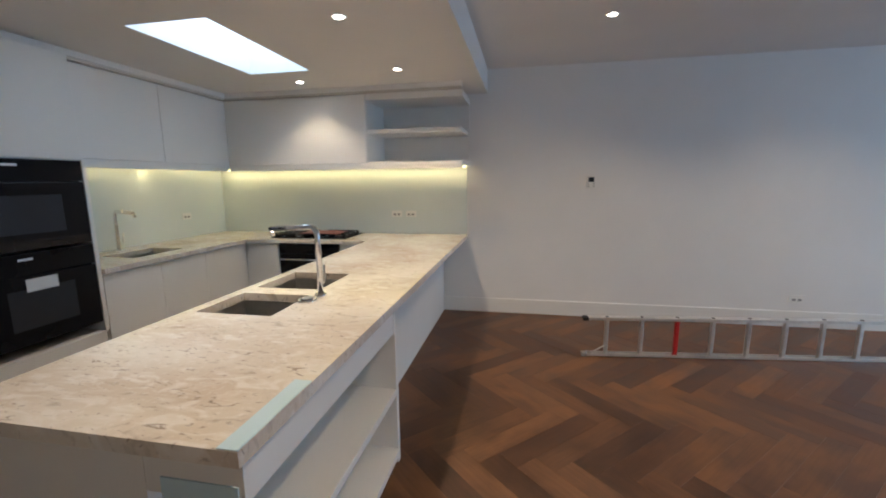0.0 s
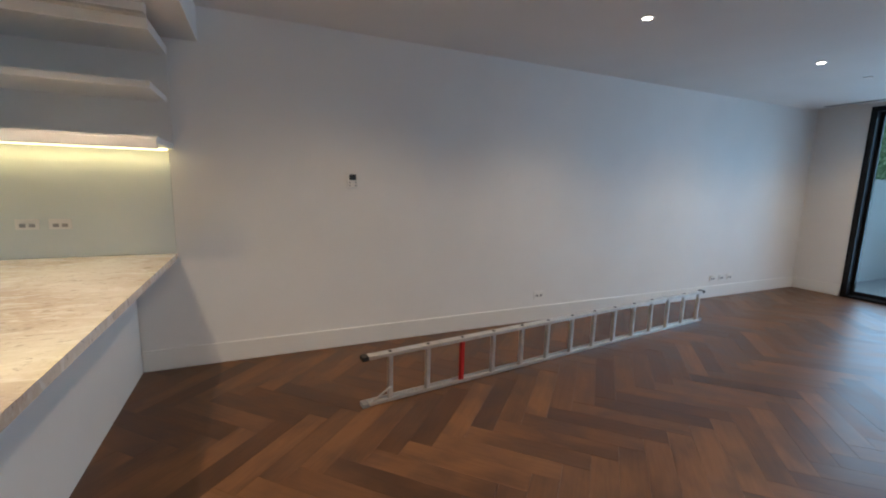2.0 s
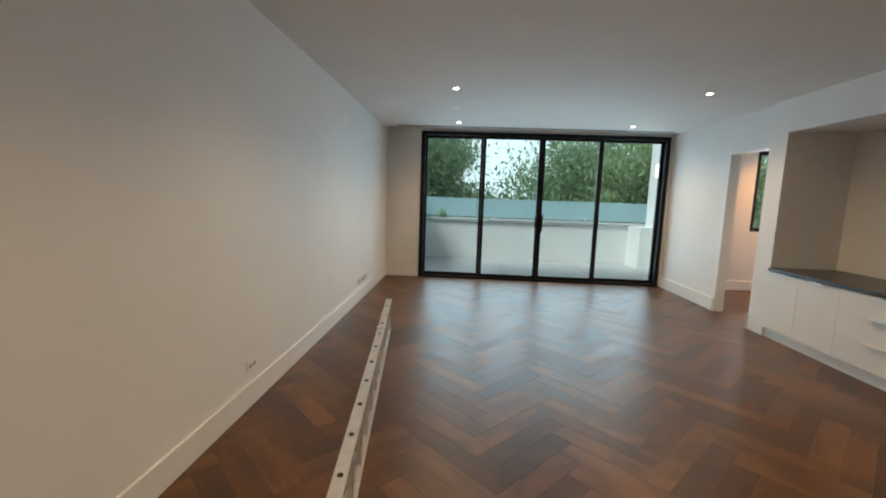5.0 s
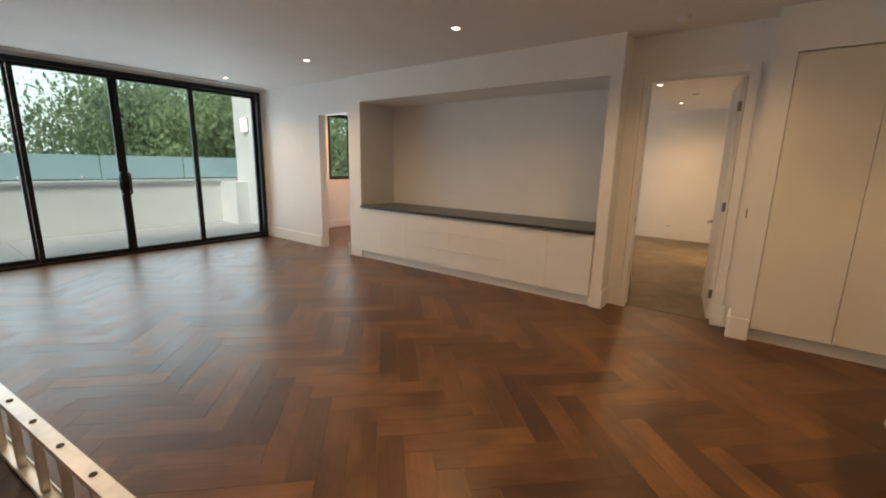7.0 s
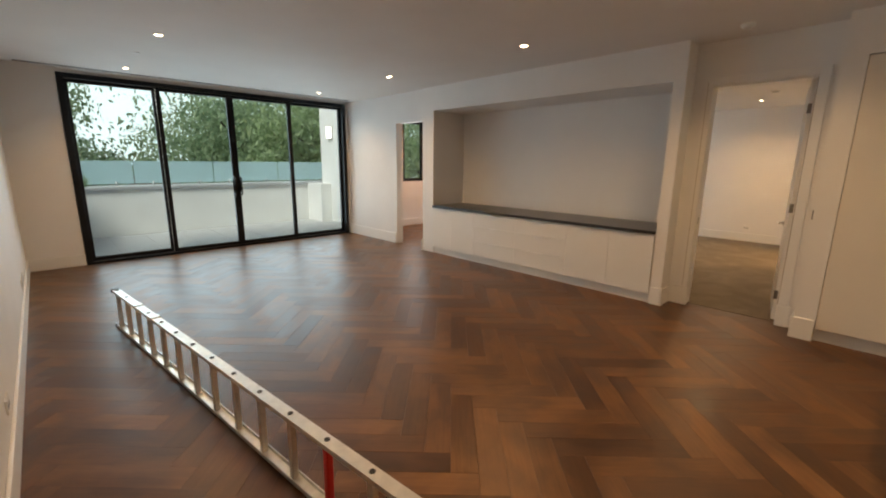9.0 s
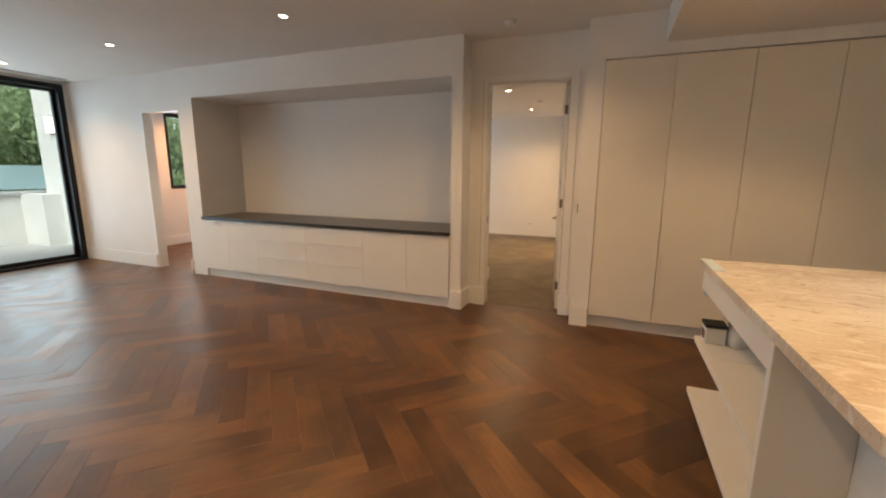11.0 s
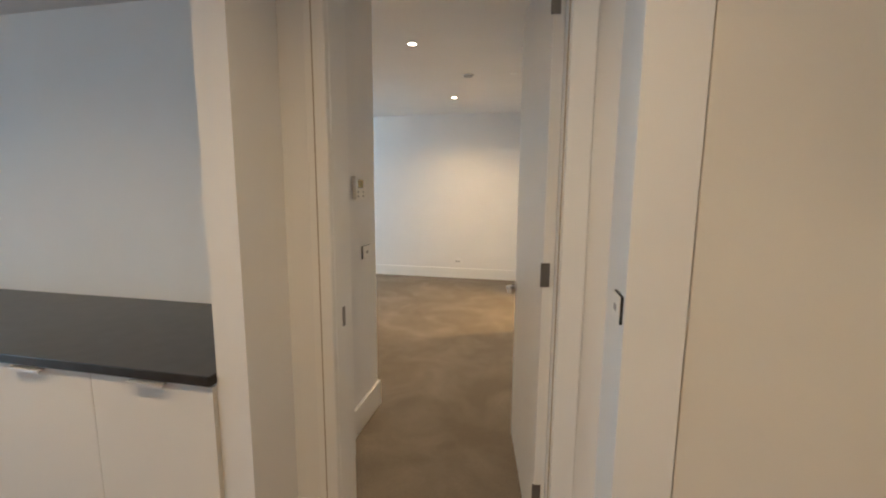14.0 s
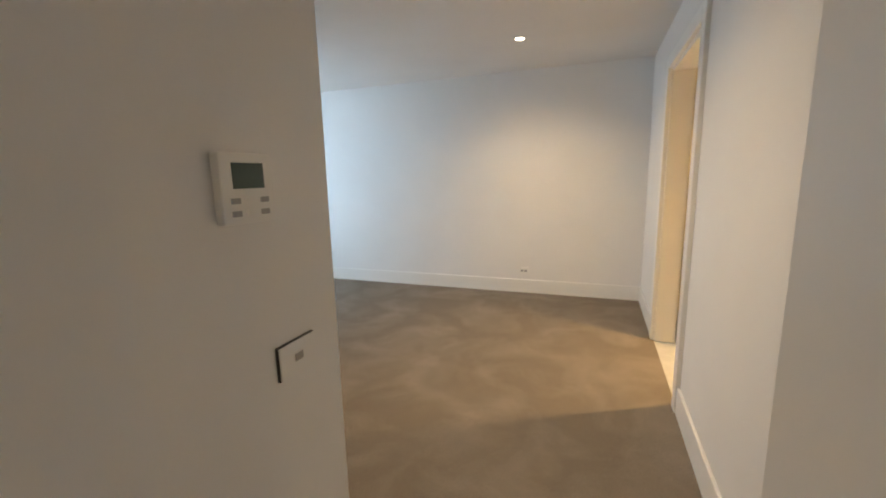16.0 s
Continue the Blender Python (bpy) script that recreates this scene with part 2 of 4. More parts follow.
def cyl(p, q, r, r2=None, seg=20):
    """A tapered round bar from p to q."""
    bm = bmesh.new()
    p, q = Vector(p), Vector(q)
    bmesh.ops.create_cone(bm, cap_ends=True, segments=seg, radius1=r, radius2=r if r2 is None else r2, depth=(q - p).length)
    bm.transform(Matrix.Translation((p + q) / 2) @ (q - p).to_track_quat("Z", "Y").to_matrix().to_4x4())
    for f in bm.faces:
        f.smooth = len(f.verts) == 4
    return bm


def pipe(points, r, seg=14):
    """A round tube along a polyline, with mitred rings."""
    bm = bmesh.new()
    pts = [Vector(p) for p in points]
    rings = []
    for i, p in enumerate(pts):
        d = (pts[min(i + 1, len(pts) - 1)] - pts[max(i - 1, 0)]).normalized()
        q = d.to_track_quat("Z", "Y")
        rings.append([bm.verts.new(p + q @ Vector((r * math.cos(a), r * math.sin(a), 0))) for a in (2 * math.pi * k / seg for k in range(seg))])
    for a, b in zip(rings, rings[1:]):
        best = min(range(seg), key=lambda s: sum((a[k].co - b[(k + s) % seg].co).length for k in range(0, seg, 4)))
        for k in range(seg):
            f = bm.faces.new((a[k], a[(k + 1) % seg], b[(k + 1 + best) % seg], b[(k + best) % seg]))
            f.smooth = True
    bm.faces.new(rings[0][::-1])
    bm.faces.new(rings[-1])
    return bm


def slab_with_holes(x0, x1, y0, y1, z0, z1, holes):
    """One closed slab with rectangular holes that share one x range."""
    xs = [x0, holes[0][0], holes[0][1], x1]
    ys = [y0] + [v for _, _, p, q in holes for v in (p, q)] + [y1]
    gone = {(1, 1 + 2 * k) for k in range(len(holes))}
    bm = bmesh.new()
    lo = [[bm.verts.new((x, y, z0)) for y in ys] for x in xs]
    hi = [[bm.verts.new((x, y, z1)) for y in ys] for x in xs]

    def solid_cell(i, j):
        return 0 <= i < 3 and 0 <= j < len(ys) - 1 and (i, j) not in gone
    for i in range(3):
        for j in range(len(ys) - 1):
            if not solid_cell(i, j):
                continue
            bm.faces.new((hi[i][j], hi[i + 1][j], hi[i + 1][j + 1], hi[i][j + 1]))
            bm.faces.new((lo[i][j], lo[i][j + 1], lo[i + 1][j + 1], lo[i + 1][j]))
            for (di, dj), (p, q) in (((-1, 0), ((i, j), (i, j + 1))), ((1, 0), ((i + 1, j), (i + 1, j + 1))), ((0, -1), ((i, j), (i + 1, j))), ((0, 1), ((i, j + 1), (i + 1, j + 1)))):
                if not solid_cell(i + di, j + dj):
                    bm.faces.new((lo[p[0]][p[1]], lo[q[0]][q[1]], hi[q[0]][q[1]], hi[p[0]][p[1]]))
    return bm


def mesh_of(name, bm, material):
    bmesh.ops.recalc_face_normals(bm, faces=bm.faces[:])
    me = bpy.data.meshes.new(name)
    bm.to_mesh(me)
    bm.free()
    me.materials.append(material)
    return me


def part(name, bm, material, parent, label=""):
    ob = new(name, mesh_of(name, bm, material))
    ob.parent = parent
    ob.matrix_parent_inverse = Matrix.Translation(parent.matrix_basis.translation).inverted() if parent.parent is None else Matrix()
    return tagged(ob, label)


def thing(name, at, label, category, group="", kind=""):
    ob = new(name)
    ob.empty_display_size = 0.1
    ob.location = at
    return tagged(ob, label, category, group, kind)


def solid(name, bm, material, label, category, kind="structure", group=""):
    return tagged(new(name, mesh_of(name, bm, material)), label, category, group, kind)


# ---- structure ----
H, KH, BH = 2.66, 2.42, 2.56      # living, kitchen and bedroom ceilings
N, E, W = 4.93, 8.81, -2.50       # north, east and west faces

solid("wall_north", box((W - 0.15, N, -0.1), (E + 0.15, N + 0.15, 2.9)), WALL, "long white painted plaster wall", "wall")
solid("wall_east", boxes(((E, 4.32, -0.1), (E + 0.15, N, 2.9)), ((E, -0.01, 2.632), (E + 0.15, 4.32, 2.9)),
      ((E, -1.50, -0.1), (E + 0.15, -0.012, 2.9)), ((E, -2.16, -0.1), (E + 0.15, -1.50, 1.05)), ((E, -2.16, 2.44), (E + 0.15, -1.50, 2.9)),
      ((E, -3.4, -0.1), (E + 0.15, -2.16, 2.9))), WALL, "white painted wall around the glazed sliding door", "wall")
solid("wall_west", box((W - 0.15, -0.8, -0.1), (W, N, 2.9)), WALL, "white kitchen end wall", "wall")
solid("wall_south", boxes(((7.22, -0.18, -0.1), (E, -0.06, H)), ((6.39, -0.18, 2.21), (7.22, -0.06, H)), ((6.13, -0.80, -0.1), (6.39, 0, H)),
      ((2.62, -0.80, 2.30), (6.13, 0, H)), ((2.506, -0.80, -0.1), (2.62, 0, H)), ((2.62, -0.80, -0.1), (6.13, -0.72, 2.30)),
      ((1.255, -0.42, -0.1), (1.40, 0, H)), ((W, -0.42, 2.33), (1.255, 0, H)), ((W, -0.8, -0.1), (1.255, -0.60, H))),
      WALL, "white painted wall with a wide cabinet niche", "wall")
solid("wall_bedroom_entry", boxes(((2.36, -0.38, -0.1), (2.506, -0.25, H)), ((1.40, -0.38, -0.1), (1.52, -0.25, H)), ((1.52, -0.38, 2.27), (2.36, -0.25, H))),
      WALL, "white wall set back around the bedroom door", "wall")
solid("wall_bedroom_north", boxes(((2.58, -1.32, -0.1), (6.55, -0.80, 2.75)), ((2.58, -0.80, -0.1), (2.62, -0.38, 2.75))), WALL, "white bedroom wall beside the door", "wall")
solid("wall_bedroom_west", boxes(((1.31, -5.38, -0.1), (1.46, -4.22, 2.75)), ((1.31, -3.12, -0.1), (1.46, -0.38, 2.75)), ((1.31, -4.22, 2.20), (1.46, -3.12, 2.75))), WALL, "white bedroom wall with bathroom doorway", "wall")
solid("wall_bedroom_south", box((1.31, -5.53, -0.1), (6.55, -5.38, 2.75)), WALL, "white bedroom end wall in lamplight", "wall")
solid("wall_bedroom_east", boxes(((6.4, -5.38, -0.1), (6.55, -4.5, 2.75)), ((6.4, -2.1, -0.1), (6.55, -1.32, 2.75)), ((6.4, -4.5, 2.4), (6.55, -2.1, 2.75)), ((6.4, -4.5, -0.1), (6.55, -2.1, 0.4))), WALL, "white bedroom wall with window opening", "wall")
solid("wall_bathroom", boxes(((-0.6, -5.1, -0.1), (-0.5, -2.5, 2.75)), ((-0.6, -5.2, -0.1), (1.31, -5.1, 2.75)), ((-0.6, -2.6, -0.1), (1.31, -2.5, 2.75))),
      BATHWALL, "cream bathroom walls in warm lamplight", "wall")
solid("wall_study", boxes(((5.4, -3.4, -0.1), (E, -3.3, 2.75)), ((5.4, -3.3, -0.1), (5.5, -1.32, 2.75))), WALL, "white study walls", "wall")
solid("floor", boxes(((W, -0.6, -0.1), (E, N, -0.014)), ((6.3, -3.3, -0.1), (E, -0.6, -0.014))), SUBFLOOR, "dark timber herringbone floor", "floor")
solid("floor_bedroom", boxes(((1.46, -5.38, -0.1), (6.4, -1.32, 0.004)), ((1.46, -1.32, -0.1), (2.58, -0.33, 0.004))), CARPET, "taupe cut-pile bedroom carpet with brush marks", "carpet")
solid("floor_bathroom", box((-0.5, -5.1, -0.1), (1.46, -2.6, 0.0)), TILE, "grey bathroom floor tiles", "floor")

# ceilings
solid("ceiling", boxes(((0.70, -0.42, H), (E - 0.22, N, 2.9)), ((E - 0.22, -0.42, H + 0.06), (E, N, 2.9)), ((0.70, 0.001, KH), (0.82, N, H))),
      CEIL, "flat white painted ceiling", "ceiling")
solid("ceiling_kitchen", slab_with_holes(W, 0.70, 0.001, N, KH, 2.9, [(-1.10, -0.55, 2.50, 3.66)]),
      CEIL, "lowered white kitchen ceiling with skylight", "ceiling")
solid("ceiling_bedroom", box((1.31, -5.53, BH), (6.55, -0.38, 2.9)), CEIL, "white bedroom ceiling", "ceiling")
solid("ceiling_bathroom", box((-0.6, -5.2, BH), (1.31, -2.5, 2.9)), CEIL, "white bathroom ceiling", "ceiling")
solid("ceiling_study", box((6.39, -3.4, BH), (E, -0.18, 2.9)), CEIL, "white study ceiling", "ceiling")

# skylight
sk = thing("skylight", (-0.83, 3.08, 2.9), "rectangular skylight with clear pane over the kitchen", "skylight", kind="structure")
part("skylight_frame", boxes(((-1.16, 2.44, 2.9), (-1.10, 3.72, 3.0)), ((-0.55, 2.44, 2.9), (-0.49, 3.72, 3.0)), ((-1.10, 2.44, 2.9), (-0.55, 2.50, 3.0)), ((-1.10, 3.66, 2.9), (-0.55, 3.72, 3.0))), TRIM, sk)
pane = part("pane", box((-1.10, 2.50, 2.95), (-0.55, 3.66, 2.956)), SKYGLASS, sk)
pane.visible_shadow = False
window_lamp("skylight_daylight", (-0.83, 3.08, 2.93), (-0.83, 3.08, 0), 0.5, 1.1, 12, (0.7, 0.87, 1.0))

# cornice strips above the kitchen cupboards
solid("cornice", boxes(((W, 4.30, 2.375), (0.634, 4.345, KH)), ((-1.91, 0.6, 2.375), (-1.865, 4.30, KH)), bevel=0.004), TRIM, "slim white cornice above kitchen cupboards", "cornice")
solid("cornice_gap", boxes(((-1.90, 4.31, 2.36), (0.625, 4.40, 2.3745)), ((-1.95, 0.6, 2.36), (-1.89, 4.31, 2.3745))), SEAM, "shadow gap below kitchen cornice", "trim")

# skirtings
BB = 0.165


def skirting(name, *runs, h=BB):
    bm = bmesh.new()
    for (a, b, c, d) in runs:
        add_box(bm, (min(a, c), min(b, d), 0), (max(a, c), max(b, d), h), 0.005)
    solid(name, bm, TRIM, "white painted timber skirting board", "skirting")


T = 0.018
skirting("baseboard_north", (0.335, N - T, E, N - 0.001))
skirting("baseboard_east", (E - T, 4.33, E - 0.001, N - T))
skirting("baseboard_south", (7.22, -0.059, E, -0.06 + T), (7.22 - T, -0.18, 7.219, -0.06 + T), (6.391, -0.8, 6.39 + T, T), 
         (2.506, 0.001, 2.62, T), (2.506 - T, -0.25, 2.505, T), (2.42, -0.249, 2.49, -0.25 + T), (1.401, -0.25, 1.40 + T, T), (1.255, 0.001, 1.401, T), h=0.19)
skirting("baseboard_bedroom", (1.461, -5.379, 6.39, -5.38 + T), (1.461, -5.36, 1.46 + T, -4.30), (1.461, -3.04, 1.46 + T, -0.42), (2.58 - T, -1.32, 2.579, -0.40), (2.58 - T, -1.32 - T, 6.39, -1.321), h=0.165)
skirting("baseboard_study", (E - T, -3.3, E - 0.001, -0.14))

# curtain recess and slot along the east ceiling
solid("ceiling_slot", boxes(((E - 0.36, 0.1, H - 0.004), (E - 0.345, 4.7, H + 0.002)), ((E - 0.30, 0.1, H - 0.004), (E - 0.285, 4.7, H + 0.002))), GAP, "dark linear air slot in the ceiling", "vent")


# ---- sliding door ----
def slider():
    d = thing("door_1", (E, 2.14, 0), "black aluminium four-panel sliding glass door", "sliding door", kind="structure")
    y0, y1, top = -0.008, 4.318, 2.630
    part("outer_frame", boxes(((E - 0.02, y0, 0.0), (E + 0.14, y0 + 0.07, top)), ((E - 0.02, y1 - 0.07, 0.0), (E + 0.14, y1, top)),
         ((E - 0.02, y0 + 0.07, top - 0.065), (E + 0.14, y1 - 0.07, top)), ((E - 0.02, y0 + 0.07, 0), (E + 0.14, y1 - 0.07, 0.035)), bevel=0.003), BLACKFRAME, d)
    ys = (y0 + 0.07, 1.13, 2.17, 3.215, y1 - 0.07)
    for k in range(4):
        a, b = ys[k], ys[k + 1]
        off = 0.03 if k in (1, 2) else 0.08
        s = 0.04 if k in (0, 3) else 0.055
        sash = part("sash", boxes(((E + off, a, 0.036), (E + off + 0.045, a + s, top - 0.066)), ((E + off, b - s, 0.036), (E + off + 0.045, b, top - 0.066)),
                    ((E + off, a + s, 0.036), (E + off + 0.045, b - s, 0.09)), ((E + off, a + s, top - 0.11), (E + off + 0.045, b - s, top - 0.066)), bevel=0.003), BLACKFRAME, d)
        g = part("pane", box((E + off + 0.018, a + s, 0.09), (E + off + 0.026, b - s, top - 0.11)), GLASS, sash)
        g.visible_shadow = False
        if k in (1, 2):
            yy = 2.17 + (0.05 if k == 2 else -0.05)
            part("handle", pipe([(E + off, yy, 0.90), (E - 0.045, yy, 0.92), (E - 0.045, yy, 1.20), (E + off, yy, 1.22)], 0.015), BLACKFRAME, sash, "black pull handle")
            part("lock_plate", box((E + off - 0.012, yy - 0.02, 0.96), (E + off + 0.001, yy + 0.02, 1.16), 0.004), BLACKFRAME, sash)


slider()
solid("curtain_pelmet", box((E - 0.10, -0.0, 2.67), (E - 0.05, 4.3, 2.70), 0.004), TRIM, "white curtain track above sliding door", "curtain track")

# study window
w = thing("window_1", (E, -1.83, 1.05), "black framed study window looking on trees", "window", kind="structure")
part("window_frame", boxes(((E + 0.02, -2.158, 1.052), (E + 0.09, -2.09, 2.438)), ((E + 0.02, -1.57, 1.052), (E + 0.09, -1.502, 2.438)),
     ((E + 0.02, -2.09, 1.052), (E + 0.09, -1.57, 1.12)), ((E + 0.02, -2.09, 2.37), (E + 0.09, -1.57, 2.438)), bevel=0.003), BLACKFRAME, w)
p_ = part("pane", box((E + 0.05, -2.09, 1.12), (E + 0.058, -1.57, 2.37)), GLASS, w)
p_.visible_shadow = False


# ---- doors and architraves ----
solid("trim_bedroom_door", boxes(((2.325, -0.262, 0), (2.40, -0.232, 2.33)), ((1.47, -0.262, 0), (1.545, -0.232, 2.33)), ((1.545, -0.262, 2.255), (2.325, -0.232, 2.33)),
      ((2.325, -0.40, 0), (2.361, -0.262, 2.27)), ((1.519, -0.40, 0), (1.555, -0.262, 2.27)), ((1.555, -0.40, 2.245), (2.325, -0.262, 2.275)), bevel=0.004),
      TRIM, "white timber door frame and architrave", "architrave")
solid("trim_bedroom_door_foot", boxes(((2.315, -0.268, 0), (2.42, -0.226, 0.20)), ((1.45, -0.268, 0), (1.55, -0.226, 0.20)), bevel=0.004), TRIM, "white skirting block at door frame foot", "trim")
solid("trim_bathroom_door", boxes(((1.455, -4.30, 0), (1.485, -4.21, 2.28)), ((1.455, -3.13, 0), (1.485, -3.04, 2.28)), ((1.455, -4.21, 2.19), (1.485, -3.13, 2.28)),
      ((1.30, -4.225, 0), (1.455, -4.19, 2.2)), ((1.30, -3.15, 0), (1.455, -3.115, 2.2)), ((1.30, -4.19, 2.165), (1.455, -3.15, 2.2)), bevel=0.004), TRIM, "white bathroom door frame", "architrave")
solid("trim_study_opening", boxes(((7.18, -0.19, 0), (7.219, -0.058, 2.21)), ((6.391, -0.19, 2.17), (7.18, -0.058, 2.209))), TRIM, "white lining of the study opening", "trim")

# thin brown strips on the frame stand in for shade in its grooves
solid("trim_joint", boxes(((2.369, -0.2325, 0.2), (2.373, -0.2305, 2.29)), ((1.548, -0.263, 0.2), (1.553, -0.2605, 2.24))), JOINT, "brown strips drawing the shadow in door frame joints", "trim")
leaf = thing("door_2", (1.575, -0.36, 0.015), "white flush bedroom door standing open", "door", kind="structure")
bm = box((-0.02, -0.82, 0.0), (0.02, 0.0, 2.22), 0.003)
panel = part("door_panel", bm, TRIM, leaf)
panel.matrix_parent_inverse = Matrix()
for z in (0.25, 1.09, 1.98):
    hb = part("hinge", boxes(((-0.004, 0.0005, z - 0.042), (0.019, 0.003, z + 0.042)), ((0.019, -0.004, z - 0.042), (0.027, 0.006, z + 0.042)), bevel=0.001), HINGE, leaf, "brushed steel hinge")
    hb.matrix_parent_inverse = Matrix()
for s in (1, -1):
    bm = cyl((s * 0.02, -0.76, 0.87), (s * 0.032, -0.76, 0.87), 0.026)
    r_ = part("rose", bm, CHROME, leaf)
    r_.matrix_parent_inverse = Matrix()
    l_ = part("lever", pipe([(s * 0.032, -0.76, 0.87), (s * 0.062, -0.76, 0.87), (s * 0.068, -0.75, 0.87), (s * 0.068, -0.65, 0.87)], 0.010), CHROME, leaf, "polished lever handle")
    l_.matrix_parent_inverse = Matrix()
leaf.rotation_euler = (0, 0, radians(8.0))

bleaf = thing("door_3", (1.29, -4.15, 0.015), "white bathroom door open into the lit bathroom", "door", kind="structure")
q_ = part("door_panel", box((-0.86, 0.0, 0.0), (0, 0.04, 2.13), 0.003), TRIM, bleaf)
q_.matrix_parent_inverse = Matrix()
for z in (0.25, 1.9):
    q_ = part("hinge", box((-0.01, 0.04, z - 0.05), (0.02, 0.05, z + 0.05), 0.002), STEEL, bleaf, "brushed steel hinge")
    q_.matrix_parent_inverse = Matrix()


# ---- lights ----
def downlight(x, y, z, power, spot=True, size=150, color=(1.0, 0.735, 0.44), blend=1.0):
    d = thing("downlight", (x, y, z), "small round recessed white ceiling downlight, lit", "downlight", "ceiling downlights")
    bm = bmesh.new()
    seg = 28
    prof = ((0.030, 0.001), (0.034, -0.004), (0.044, -0.005), (0.047, -0.0005))
    rings = [[bm.verts.new((x + r * math.cos(2 * math.pi * k / seg), y + r * math.sin(2 * math.pi * k / seg), z + h)) for k in range(seg)] for r, h in prof]
    for a, b in zip(rings, rings[1:]):
        for k in range(seg):
            bm.faces.new((a[k], a[(k + 1) % seg], b[(k + 1) % seg], b[k]))
    part("trim_ring", bm, PLASTIC, d)
    part("lens", cyl((x, y, z - 0.001), (x, y, z + 0.003), 0.031), LAMPGLOW, d, "glowing warm lens")
    if spot:
        sd = bpy.data.lights.new("downlight_lamp", "SPOT")
        sd.energy, sd.spot_size, sd.spot_blend, sd.shadow_soft_size, sd.color = power, radians(size), blend, 0.03, color
        so = new("downlight_lamp", sd)
        so.matrix_world = look((x, y, z - 0.012), (x, y + 0.001, 0))


for x in (1.82, 3.76, 6.02, 8.06):
    downlight(x, 3.65, H, SPOT_W, True, 132)
    downlight(x, 0.94, H, SPOT_W, True, 140)
for x, y in ((0.18, 2.65), (0.17, 3.79), (-0.84, 4.01)):
    downlight(x, y, KH, SPOT_W * (0.26 if x < -0.5 else 0.6), True, 116, blend=0.6)
downlight(0.18, 1.2, KH, SPOT_W * 0.5, True, 116, blend=0.6)
for x, y in ((2.62, -2.30), (2.63, -4.26)):
    downlight(x, y, BH, SPOT_W * 1.25)
downlight(0.4, -3.7, BH, 290, True, 150, (1.0, 0.64, 0.28))
# unseen study lamp, added to warm the wall below the window
downlight(8.25, -1.9, BH, 130, True, 150, (1.0, 0.52, 0.22))

# LED strips below the wall cupboards
led = thing("led_strip", (-1.0, 4.60, 1.63), "warm yellow LED strip under the wall cupboards", "led strip")
part("light_bar", box((-2.44, 4.85, 1.645), (0.60, 4.87, 1.657)), LEDGLOW, led)
led2 = thing("led_strip", (-2.3, 3.8, 1.63), "warm yellow LED strip under the wall cupboards", "led strip")
part("light_bar", box((-2.42, 2.80, 1.645), (-2.40, 4.80, 1.657)), LEDGLOW, led2)
window_lamp("led_north", (-0.9, 4.86, 1.62), (-0.9, 4.87, 0), 3.0, 0.02, 2.8, (1.0, 0.76, 0.32))
window_lamp("led_west", (-2.41, 3.8, 1.62), (-2.42, 3.8, 0), 0.02, 2.0, 1.9, (1.0, 0.76, 0.32))

# ceiling fittings
sm = thing("smoke_detector", (2.03, 0.35, H), "round white smoke detector on the ceiling", "smoke detector")
part("base", cyl((2.03, 0.16, H), (2.03, 0.16, H - 0.012), 0.055), PLASTIC, sm)
part("dome", cyl((2.03, 0.16, H - 0.012), (2.03, 0.16, H - 0.035), 0.048, 0.034), PLASTIC, sm)
for x, y, z in ((7.0, 3.69, H), (3.0, 2.3, H), (1.85, -3.28, BH)):
    sp = thing("sprinkler", (x, y, z), "small flush white ceiling sprinkler cover", "sprinkler")
    part("cover", cyl((x, y, z), (x, y, z - 0.006), 0.04), PLASTIC, sp)
spk = thing("ceiling_vent", (2.31, -3.285, BH), "round grey ceiling vent in the bedroom", "vent")
part("ring", cyl((2.31, -3.285, BH), (2.31, -3.285, BH - 0.008), 0.062), PLASTIC, spk)
part("core", cyl((2.31, -3.285, BH - 0.008), (2.31, -3.285, BH - 0.014), 0.048, 0.04), GREY, spk)


# ---- kitchen ----
def basin(parent, x0, x1, y0, y1, z, depth):
    t = 0.012
    b = part("sink_bowl", boxes(((x0 - t, y0 - t, z - depth), (x0, y1 + t, z)), ((x1, y0 - t, z - depth), (x1 + t, y1 + t, z)), ((x0, y0 - t, z - depth), (x1, y0, z)),
             ((x0, y1, z - depth), (x1, y1 + t, z)), ((x0 - t, y0 - t, z - depth - t), (x1 + t, y1 + t, z - depth))), STEEL, parent, "brushed steel bowl")
    part("drain", cyl(((x0 + x1) / 2, (y0 + y1) / 2, z - depth), ((x0 + x1) / 2, (y0 + y1) / 2, z - depth + 0.004), 0.045), CHROME, b)


def tap(at, reach, height, name_label):
    x, y, z = at
    t = thing("kitchen_tap", at, name_label, "tap")
    part("base_ring", cyl((x, y, z), (x, y, z + 0.018), 0.032, 0.028), CHROME, t)
    col = [(x, y, z + 0.018), (x, y, z + height - 0.05)]
    for k in range(1, 7):
        a = math.pi / 2 * k / 6
        col.append((x - reach * 0.12 * (1 - math.cos(a)) / 0.5 * 0.5, y, z + height - 0.05 + 0.05 * math.sin(a)))
    col.append((x - reach, y, z + height - 0.012))
    part("spout", pipe(col, 0.015), CHROME, t)
    part("spout_tip", cyl((x - reach + 0.012, y, z + height - 0.012), (x - reach + 0.012, y, z + height - 0.05), 0.013), CHROME, t)
    part("lever", pipe([(x, y + 0.015, z + 0.06), (x, y + 0.05, z + 0.07), (x, y + 0.055, z + 0.16)], 0.006), CHROME, t, "slim side lever")


